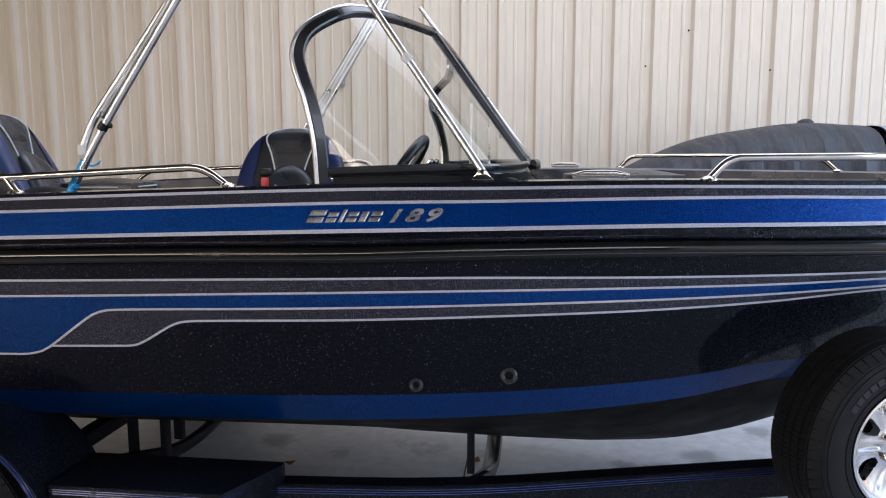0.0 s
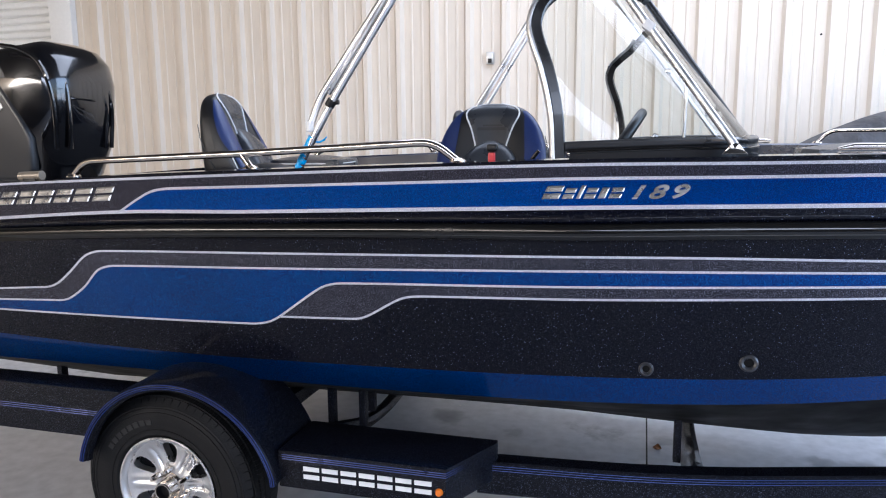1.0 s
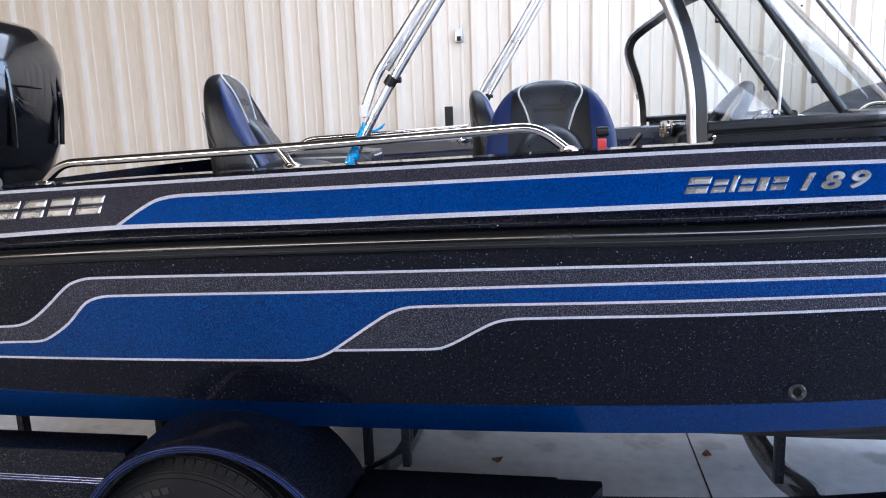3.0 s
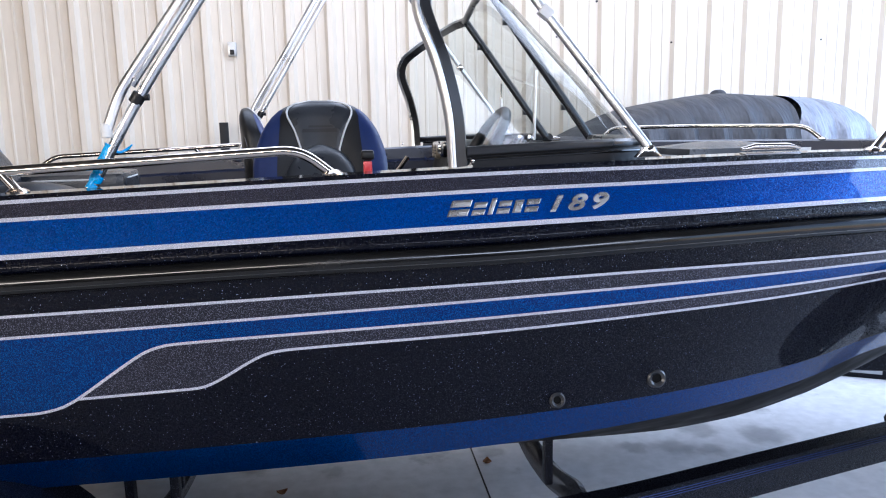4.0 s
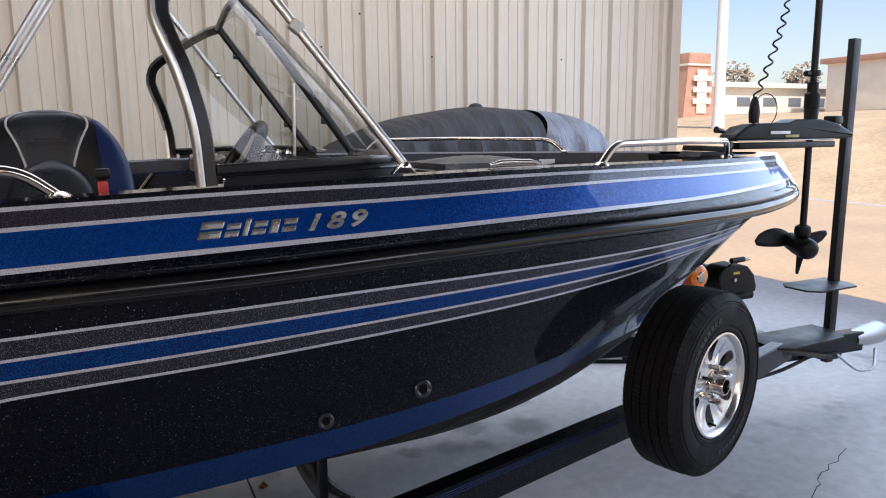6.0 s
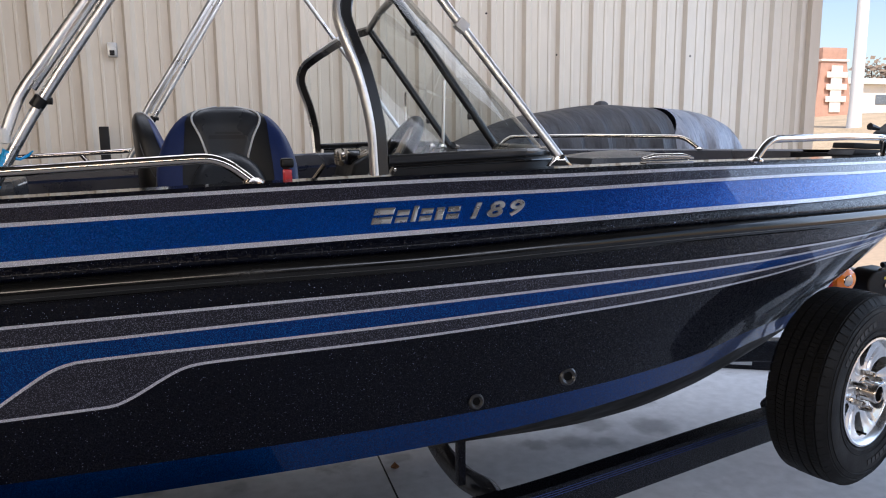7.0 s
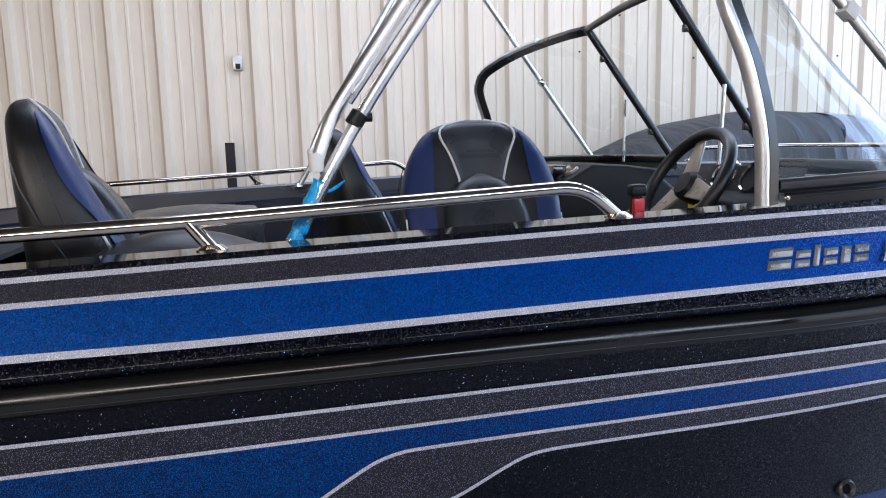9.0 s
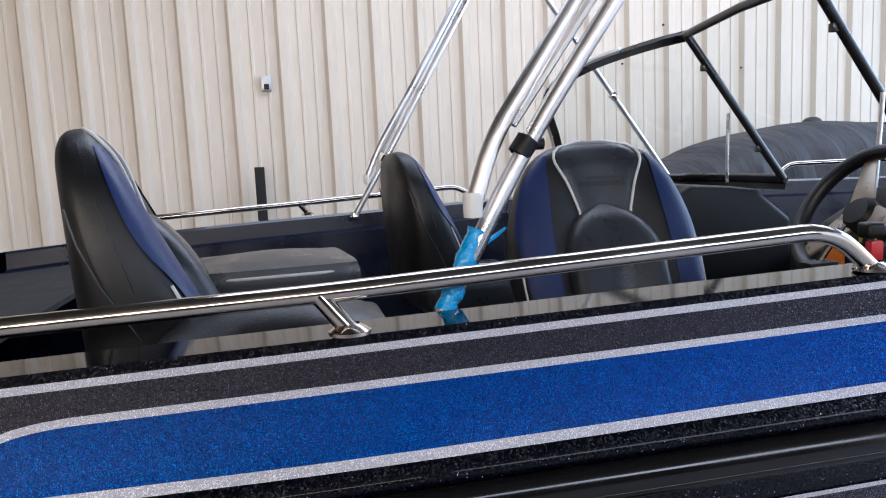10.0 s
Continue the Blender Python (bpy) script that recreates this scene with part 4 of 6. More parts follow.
        part("edge_piping", moved(tube([front(s * 0.965, 0.42 * k / 10, 0.004) for k in range(11)], 0.0026, 7), lm), PIPING, back_ob, "white edge piping")
    # lumbar pad
    grid = []
    for j in range(17):
        v = 0.01 + 0.665 * j / 16
        wu = 0.52 * max(1 - max((v - 0.36) / 0.318, 0.0) ** 2.4, 0.0) ** 0.5 + 0.004
        puff = 0.062 * max(1 - max((v - 0.25) / 0.43, 0.0) ** 3, 0.0) ** 0.5
        grid.append([front(wu * q, v, -0.004 + puff * max(1 - abs(q) ** 3.2, 0.0) ** 0.5) for q in [math.sin(math.pi / 2 * k / 10) for k in range(-10, 11)]])
    bm = sheet(grid)
    part("lumbar_pad", moved(bm, lm), VINYL, back_ob, "charcoal vinyl lumbar pad")
    # embossed plain mark
    for k, (a, b, v0, h) in enumerate(((-0.30, 0.30, 0.765, 0.012), (-0.20, 0.24, 0.80, 0.007))):
        bm = sheet([[front(a + (b - a) * i / 8, v0 + j * h / H, 0.0085) for i in range(9)] for j in (0, 1)])
        part("embossed_bar", moved(bm, lm), VINYL_BLACK, back_ob)
    if cushion:
        bm = box(-0.02, 0.40, -W * 1.02, W * 1.02, -0.10, 0.02, 0.045, 4)
        part("seat_cushion", moved(bm, m), VINYL, ob, "charcoal vinyl cushion")
    part("pedestal", moved(lathe([(0.0, -0.10), (0.035, -0.10), (0.035, -low), (0.12, -low - 0.01), (0.12, -low - 0.015), (0, -low - 0.015)], 20, "z", (0.17 if cushion else 0.0, 0, 0)), m), DARK, ob)
    return ob


seat("captain_chair", (-0.700, 3.10, 1.235), -90, "charcoal and blue vinyl helm chair with white piping", H=0.455, W=0.222)
seat("boat_chair", (-1.005, 3.96, 1.255), 8, "charcoal and blue vinyl passenger chair facing forward", H=0.44, W=0.2)
seat("jump_chair", (-1.678, 2.79, 1.315), 9, "charcoal and blue vinyl jump chair with white piping", H=0.42, W=0.19, cushion=False, low=0.02)


# folded cushions in the cockpit
def cushion(name, at, size, turn, mat, label, dome=0.35):
    ob = thing(name, at, label, "cushion", "cockpit cushions")
    bm = bmesh.new()
    bmesh.ops.create_cube(bm, size=1.0)
    bmesh.ops.subdivide_edges(bm, edges=list(bm.edges), cuts=7, use_grid_fill=True)
    for v in bm.verts:
        x, y, z = v.co * 2
        r = 1 - 0.10 * (abs(x) ** 6 + abs(y) ** 6 + abs(z) ** 4) / 3
        v.co = Vector((x * size[0] / 2 * r, y * size[1] / 2 * r, z * size[2] / 2 + (dome * size[2] * (1 - x * x) * (1 - y * y) if z > 0 else 0)))
    m = Matrix.Translation(at) @ Matrix.Rotation(radians(turn), 4, "Z")
    top = part("pad", moved(bm, m), mat, ob)
    k = [(size[0] / 2 * 0.96 * math.copysign(abs(math.cos(a)) ** 0.4, math.cos(a)), size[1] / 2 * 0.96 * math.copysign(abs(math.sin(a)) ** 0.4, math.sin(a)), size[2] * 0.33) for a in [2 * math.pi * j / 40 for j in range(40)]]
    part("piping", moved(tube(k, 0.003, 6, closed=True), m), PIPING, ob, "pale piping")
    return ob


cushion("seat_cushion", (-1.44, 3.02, 1.432), (0.32, 0.30, 0.085), 6, VINYL, "charcoal vinyl folded seat cushion in the cockpit", 0.2)
cushion("bolster", (-1.43, 2.62, 1.385), (0.34, 0.20, 0.09), 0, VINYL_BLACK, "black vinyl bolster behind the gunwale", 0.5)
cushion("bow_cushion", (0.56, 2.82, 1.45), (0.40, 0.30, 0.13), 4, VINYL, "grey-blue vinyl bow seat cushion", 0.15)
part("box", box(-1.62, -1.28, 2.9, 3.14, FLOOR_Z, 1.40, 0.02), DARK, thing("seat_box", (-1.45, 3.02, FLOOR_Z), "dark moulded seat box in the cockpit", "seat box"))
part("box", box(-1.60, -1.26, 2.53, 2.71, FLOOR_Z, 1.35, 0.02), DARK, thing("side_locker", (-1.43, 2.62, FLOOR_Z), "dark moulded locker beside the gunwale", "locker"))
part("box", box(0.40, 0.74, 2.68, 2.96, 1.30, 1.40, 0.02), DARK, thing("bow_locker", (0.56, 2.82, 1.30), "dark moulded bow seat base", "locker"))

# ---------------------------------------------------------------- consoles, wheel and controls
TAN = material("brushed_dash_trim", (0.30, 0.26, 0.21), 0.35, 0.4, vary=0.2, scale=30)


def console(name, y0, y1, label):
    ob = thing(name, (0.0, (y0 + y1) / 2, FLOOR_Z), label, "console")
    prof = [(-0.16, FLOOR_Z), (-0.20, 1.36), (-0.17, 1.47), (-0.05, 1.535), (0.10, 1.525), (0.20, 1.51), (0.34, 1.40), (0.36, FLOOR_Z)]
    part("shell", prism(prof, "y", y0, y1, 0.018, 3), DARK, ob, "dark moulded shell")
    return ob


helm = console("helm_console", 2.50, 3.03, "black moulded helm console with gauges and steering wheel")
mate = console("passenger_console", 3.79, 4.30, "black moulded passenger console with glove box")
nx = Vector((-0.85, 0, 0.53)).normalized()
for k, (y, dz, r) in enumerate(((2.60, 0.0, 0.038), (2.72, 0.012, 0.045), (2.84, 0.012, 0.045), (2.95, 0.0, 0.038))):
    c = Vector((-0.100, y, 1.512 + dz))
    m = Matrix.Translation(c) @ nx.to_track_quat("Z", "Y").to_matrix().to_4x4()
    g = part("gauge", moved(lathe([(0.0, 0.004), (r * 0.85, 0.004), (r * 0.9, 0.012), (r, 0.010), (r * 1.05, 0.0)], 28, "z"), m), BLACK_GLOSS, helm, "round black gauge")
    part("bezel", moved(lathe([(r * 0.86, 0.011), (r * 0.95, 0.015), (r * 1.04, 0.009)], 28, "z"), m), CHROME, g, "chrome bezel")
part("dash_panel", moved(box(-0.22, 0.22, -0.07, 0.07, -0.003, 0.004, 0.002), Matrix.Translation((-0.125, 2.78, 1.492)) @ nx.to_track_quat("Z", "Y").to_matrix().to_4x4()), DARK, helm, "dark dash panel")
gb = part("glove_box", box(-0.215, -0.185, 3.80, 4.22, 1.22, 1.40, 0.012), DARK, mate)
part("handle", box(-0.232, -0.210, 3.95, 4.07, 1.345, 1.365, 0.006), CHROME, gb, "chrome handle")
rad = part("radio", box(-0.19, -0.13, 3.86, 4.04, 1.46, 1.53, 0.010), BLACK_GLOSS, mate, "black radio panel")
part("dial", lathe([(0.0, -0.012), (0.018, -0.012), (0.022, 0.0)], 20, "x", (-0.19, 3.95, 1.495)), CHROME, rad)
tilt_ = Vector((-0.476, 0, 0.879))
for y, r in ((3.86, 0.030), (3.95, 0.034), (4.12, 0.036), (4.22, 0.030)):
    dm = Matrix.Translation((-0.112, y, 1.5025)) @ tilt_.to_track_quat("Z", "Y").to_matrix().to_4x4()
    dv = part("dash_vent", moved(lathe([(0.0, 0.004), (r * 0.7, 0.004), (r * 0.86, 0.012), (r, 0.009), (r * 1.06, 0.0)], 24, "z"), dm), TAN, mate, "bronze dash vent")
    part("vent_mouth", moved(lathe([(0.0, 0.0055), (r * 0.66, 0.0055)], 20, "z"), dm), BLACK, dv)
lab = part("warning_label", box(-0.2185, -0.2155, 3.86, 3.92, 1.24, 1.31, 0.0005), material("orange_label", (0.80, 0.22, 0.03), 0.5, vary=0.05), mate, "orange warning label")

wheel_at, wn = Vector((-0.212, 2.857, 1.508)), Vector((-0.84, 0.0, 0.54)).normalized()
wm = Matrix.Translation(wheel_at) @ wn.to_track_quat("Z", "Y").to_matrix().to_4x4()
sw = thing("steering_wheel", wheel_at, "black padded steering wheel with bronze spokes", "steering wheel")
part("wheel_rim", moved(tube([(0.152 * math.cos(a), 0.152 * math.sin(a), 0) for a in [2 * math.pi * k / 56 for k in range(56)]], 0.0165, 12, closed=True), wm), VINYL_BLACK, sw, "padded black rim")
part("hub", moved(lathe([(0, 0.010), (0.030, 0.008), (0.040, -0.004), (0.038, -0.03), (0.026, -0.10), (0, -0.10)], 28, "z"), wm), DARK, sw)
for a in (90, 210, 330):
    bm = prism([(0.03, -0.030), (0.142, -0.016), (0.142, 0.016), (0.03, 0.030)], "z", -0.010, -0.002, 0.003)
    part("spoke", moved(bm, wm @ Matrix.Rotation(radians(a + 20), 4, "Z")), TAN, sw, "bronze spoke")

RED = material("red_plastic", (0.55, 0.012, 0.02), 0.35, 0.0, 0.3, vary=0.1)
thr = thing("throttle_control", (-0.568, 2.44, 1.42), "black throttle lever with a red safety clip", "throttle")
part("base", box(-0.63, -0.47, 2.415, 2.462, 1.36, 1.475, 0.012), DARK, thr)
part("lever", tube([(-0.568, 2.438, 1.46), (-0.566, 2.434, 1.522)], [0.010, 0.008], 10), BLACK, thr)
part("grip", moved(box(-0.016, 0.016, -0.014, 0.014, -0.012, 0.012, 0.008, 3), Matrix.Translation((-0.564, 2.432, 1.529))), BLACK, thr)
part("safety_clip", box(-0.576, -0.554, 2.418, 2.432, 1.470, 1.514, 0.004), RED, thr, "red safety clip")
rod = thing("handle_lever", (-0.50, 2.62, 1.46), "small bright lever beside the helm", "lever")
part("arm", tube([(-0.50, 2.62, 1.45), (-0.45, 2.62, 1.515)], 0.006, 8), CHROME, rod)
part("post", box(-0.53, -0.47, 2.60, 2.64, FLOOR_Z, 1.455, 0.01), DARK, rod)
for y in (4.10, 4.20):
    vent = part("air_vent", lathe([(0.0, -0.012), (0.022, -0.012), (0.034, -0.018), (0.040, -0.008), (0.042, 0.01)], 24, "x", (-0.178, y, 1.485)), TAN, mate, "bronze round air vent")
    for k in range(3):
        part("vent_slat", box(-0.200, -0.190, y - 0.024, y + 0.024, 1.470 + 0.013 * k, 1.474 + 0.013 * k, 0.001), BLACK, vent)
part("warning_label", box(-0.212, -0.204, 2.90, 2.96, 1.37, 1.43, 0.0005), bpy.data.materials["orange_label"], helm, "orange warning label")
part("yellow_label", box(-0.187, -0.178, 2.84, 2.88, 1.44, 1.46, 0.0005), material("yellow_label", (0.70, 0.55, 0.05), 0.5, vary=0.05), helm, "small yellow label")
tag = thing("data_plate", (1.637, 3.93, 1.44), "small white data plate on the bow liner", "plate")
b = CL + inner(1.62) - 0.02
part("plate", box(1.56, 1.70, b - 0.012, b - 0.006, 1.428, 1.462, 0.002), WHITE_PAINT, tag)


# ---------------------------------------------------------------- trailer
BLUE_LINE = material("blue_pinstripe", (0.006, 0.035, 0.22), 0.35, 0.2, 0.5, vary=0.1)
WHITE_DECAL = material("white_lettering", (0.80, 0.80, 0.80), 0.4, vary=0.03)
AMBER = material("amber_lens", (0.85, 0.20, 0.01), 0.15, 0.0, 1.0, vary=0.1)
GALV = material("galvanised_steel", (0.45, 0.46, 0.47), 0.38, 0.9, vary=0.15, scale=20)
trailer = thing("boat_trailer", (0, CL, 0.0), "black metal-flake boat trailer with blue pinstripes", "trailer")


def beam(name, a, b, w, h, mat=TRAILER, parent=None, label="", bevel=0.006):
    """A rectangular bar from a to b; its section is w across and h high."""
    a, b = Vector(a), Vector(b)
    d = b - a
    side = Vector((0, 0, 1)).cross(d).normalized()
    upv = d.normalized().cross(side)
    bm = box(0, d.length, -w / 2, w / 2, -h / 2, h / 2, bevel)
    m = Matrix(((d.normalized().x, side.x, upv.x, a.x), (d.normalized().y, side.y, upv.y, a.y), (d.normalized().z, side.z, upv.z, a.z), (0, 0, 0, 1)))
    return part(name, moved(bm, m), mat, parent or trailer, label)


def bar_along(points, w, h):
    """A rectangular bar swept along a bent line."""
    grid = []
    for i, p in enumerate(points):
        d = points[min(i + 1, len(points) - 1)] - points[max(i - 1, 0)]
        side = Vector((d.y, -d.x, 0)).normalized() * w / 2
        e, f = 0.006, Vector((0, 0, h / 2))
        n = side.normalized() * e
        u = Vector((0, 0, e))
        grid.append([p + side + f - u, p + side + f - n, p - side + f + n, p - side + f - u, p - side - f + u, p - side - f + n, p + side - f - n, p + side - f + u, p + side + f - u])
    bm = sheet(grid)
    bmesh.ops.remove_doubles(bm, verts=bm.verts, dist=1e-5)
    bmesh.ops.holes_fill(bm, edges=[e for e in bm.edges if e.is_boundary])
    bmesh.ops.recalc_face_normals(bm, faces=bm.faces)
    return bm


def lines_on(a, b, w, parent, n=3, gap=0.007, drop=0.012):
    a, b = Vector(a), Vector(b)
    for k in range(n):
        o = Vector((0, -w, -drop - gap * k))
        part("blue_pinstripe", tube([a + o, b + o], 0.0013, 5), BLUE_LINE, parent, "thin blue line")


for s in (1, -1):
    def my(x, y, z):
        return (x, y if s > 0 else 2 * CL - y, z)
    aft = beam("side_beam", my(-2.80, 2.43, 0.555), my(-1.92, 2.43, 0.555), 0.12, 0.19, label="black side beam")
    beam("side_beam", my(-1.95, 2.55, 0.45), my(-0.68, 2.55, 0.45), 0.10, 0.13)
    run = [Vector(my(*p)) for p in bent([(-0.62, 2.485, 0.445), (0.0, 2.535, 0.442), (1.2, 2.858, 0.44), (2.2, 3.12, 0.432), (2.75, 3.33, 0.42)], 0.35, 8)]
    frt = part("front_beam", bar_along(run, 0.075, 0.115), TRAILER, trailer, "black front beam")
    if s > 0:
        lines_on((-2.80, 2.43, 0.65), (-1.98, 2.43, 0.65), 0.0615, aft, 3, 0.008, 0.085)
        for k in range(3):
            part("blue_pinstripe", tube([p + Vector((0.010, -0.0385, 0.046 - 0.008 * k)) for p in run[:-9]], 0.0010, 5), BLUE_LINE, frt, "thin blue line")
    beam("bunk", my(-2.6, 2.98, 0.60), my(-0.1, 2.98, 0.555), 0.09, 0.06, CARPET, label="carpeted bunk board")
    for x in (-2.73, -2.15, -1.351, -1.211, 0.035):
        part("bunk_bracket", box(x - 0.014, x + 0.014, my(0, 2.93, 0)[1] - 0.02, my(0, 2.93, 0)[1] + 0.02, 0.36, 0.585, 0.004), TRAILER, trailer)
    for x in (-2.25, -1.25):
        part("bunk_bracket", box(x - 0.02, x + 0.02, my(0, 3.12, 0)[1] - 0.015, my(0, 3.12, 0)[1] + 0.015, 0.36, 0.50, 0.004), TRAILER, trailer)
for x, drop in ((-2.2, 0.12), (-1.3, 0.13), (0.08, 0.14)):
    pts = bent([(x - 0.03, 2.63, 0.44), (x, 2.78, 0.40), (x + 0.02, 3.1, 0.46 - drop - 0.03), (x + 0.02, CL, 0.45 - drop - 0.05), (x + 0.02, 3.7, 0.46 - drop - 0.03), (x, 4.02, 0.40), (x - 0.03, 4.17, 0.44)], 0.12)
    part("cross_member", tube(pts, 0.042, 10, flat=0.7), TRAILER, trailer, "curved black cross member")
beam("axle", (-1.70, 2.5, 0.335), (-1.70, 4.3, 0.335), 0.07, 0.07)

# fenders
for s in (1, -1):
    def my(y):
        return y if s > 0 else 2 * CL - y
    cx, cz, R = -1.605, 0.375, 0.392
    arc = [(cx + R * math.cos(radians(a)), cz + R * 1.0 * math.sin(radians(a))) for a in range(168, 14, -4)]
    arc = [(x, z if x < cx else z) for x, z in arc] + [(-1.225, 0.455)]
    outer, innr = my(2.215), my(2.52)
    bm = sheet([[(x, outer, z) for x, z in arc], [(x, my(2.235), z + 0.006) for x, z in arc], [(x, innr, z + 0.012) for x, z in arc]], flip=s > 0)
    sheet([[(x, outer, z) for x, z in arc], [(x + (cx - x) * 0.075, outer, z + (cz - z) * 0.075) for x, z in arc]], bm, flip=s < 0)
    sheet([[(x + (cx - x) * 0.075, outer, z + (cz - z) * 0.075) for x, z in arc], [(x + (cx - x) * 0.08, my(2.235), z + (cz - z) * 0.08) for x, z in arc]], bm, flip=s < 0)
    bmesh.ops.remove_doubles(bm, verts=bm.verts, dist=1e-5)
    fen = part("fender", bm, TRAILER, trailer, "black metal-flake wheel fender")
    part("rolled_lip", tube([(x + (cx - x) * 0.03, outer - 0.002 * s, z + (cz - z) * 0.03) for x, z in arc], 0.0125, 10), TRAILER, fen, "rolled fender lip")
    part("fender_inner", sheet([[(x, innr, z + 0.012) for x, z in arc], [(x + (cx - x) * 0.3, innr, z + (cz - z) * 0.3) for x, z in arc]]), TRAILER, fen)
    if s > 0:
        for k in range(3):
            q = 0.012 + 0.017 * k
            part("blue_pinstripe", tube([(x + (cx - x) * q, outer - (0.0125, 0.0145, 0.0125)[k], z + (cz - z) * q) for x, z in arc], 0.0012, 5), BLUE_LINE, fen, "thin blue line")
    # step ahead of the fender
    y0, y1 = my(2.245), my(2.50)
    out = [(-1.235, y0), (-0.668, y0), (-0.556, my(2.47)), (-0.556, y1), (-1.235, y1)]
    step = part("step", prism(out, "z", 0.435, 0.562, 0.006), TRAILER, trailer, "black textured trailer step")
    if s > 0:
        for k in range(3):
            z = 0.548 - 0.007 * k
            part("blue_pinstripe", tube([(-1.22, y0 - 0.001, z), (-0.669, y0 - 0.001, z), (-0.559, 2.468, z)], 0.0013, 5), BLUE_LINE, step, "thin blue line")
        x = -1.145
        for w in (0.055, 0.055, 0.052, 0.052, 0.050, 0.052, 0.055):
            bm = bmesh.new()
            h = 0.042
            bars = ((0, w, 0, 0.015), (0, w, 0.027, h))
            for a, b, c, d in bars:
                box(x + a, x + b, y0 - 0.0025, y0 + 0.002, 0.474 + c, 0.474 + d, 0, 1, bm)
            part("white_block", bm, WHITE_DECAL, step, "plain white block marking", smooth=False)
            x += w + 0.010
        part("side_light", lathe([(0.0, -0.010), (0.009, -0.008), (0.013, 0.0), (0.013, 0.004)], 18, "y", (-0.690, y0 - 0.002, 0.485)), AMBER, step, "amber side light")


# ---------------------------------------------------------------- wheels
def rim_face(steps=360):
    """Machined wheel face: six broad spokes, each parted by a groove, with tapered windows between them."""
    rings = [0.046 + 0.130 * k / 34 for k in range(35)]

    def depth(r, a):
        u = (r - 0.046) / 0.13
        sect = math.radians(60)
        off = abs((a + sect / 2) % sect - sect / 2)  # angle from the middle of the spoke
        groove = 0.007 * math.exp(-((off * r / 0.0065) ** 2)) * min(1.0, max(0.0, (u - 0.10) * 6)) * min(1.0, max(0.0, (0.92 - u) * 6))
        edge = 0.003 * min(1.0, max(0.0, off * r - 0.018) / 0.012) * min(1.0, max(0.0, (0.95 - u) * 5)) * min(1.0, u * 5)
        return -0.070 + 0.012 * math.sin(math.pi * min(u * 1.05, 1.0)) - 0.010 * u + groove + edge

    def opened(r, a):
        sect = math.radians(60)
        off = abs(a % sect - sect / 2)  # angle from the middle of the window
        half = curve_at([(0.080, 0.005), (0.092, 0.0140), (0.12, 0.0225), (0.15, 0.0255), (0.163, 0.016), (0.168, 0.0)], r)
        return 0.083 < r < 0.166 and off * r < half

    bm = bmesh.new()
    vs = [[bm.verts.new((r * math.cos(2 * math.pi * k / steps), depth(r, 2 * math.pi * k / steps), r * math.sin(2 * math.pi * k / steps))) for k in range(steps)] for r in rings]
    for i in range(len(rings) - 1):
        for k in range(steps):
            if not opened((rings[i] + rings[i + 1]) / 2, 2 * math.pi * (k + 0.5) / steps):
                bm.faces.new((vs[i][k], vs[i + 1][k], vs[i + 1][(k + 1) % steps], vs[i][(k + 1) % steps]))
    bmesh.ops.recalc_face_normals(bm, faces=bm.faces)
    # walls of the windows and of the hub's edge
    rim_edges = [e for e in bm.edges if e.is_boundary]
    out = bmesh.ops.extrude_edge_only(bm, edges=rim_edges)
    for v in out["geom"]:
        if isinstance(v, bmesh.types.BMVert):
            v.co.y += 0.030
    bmesh.ops.recalc_face_normals(bm, faces=bm.faces)
    return bm


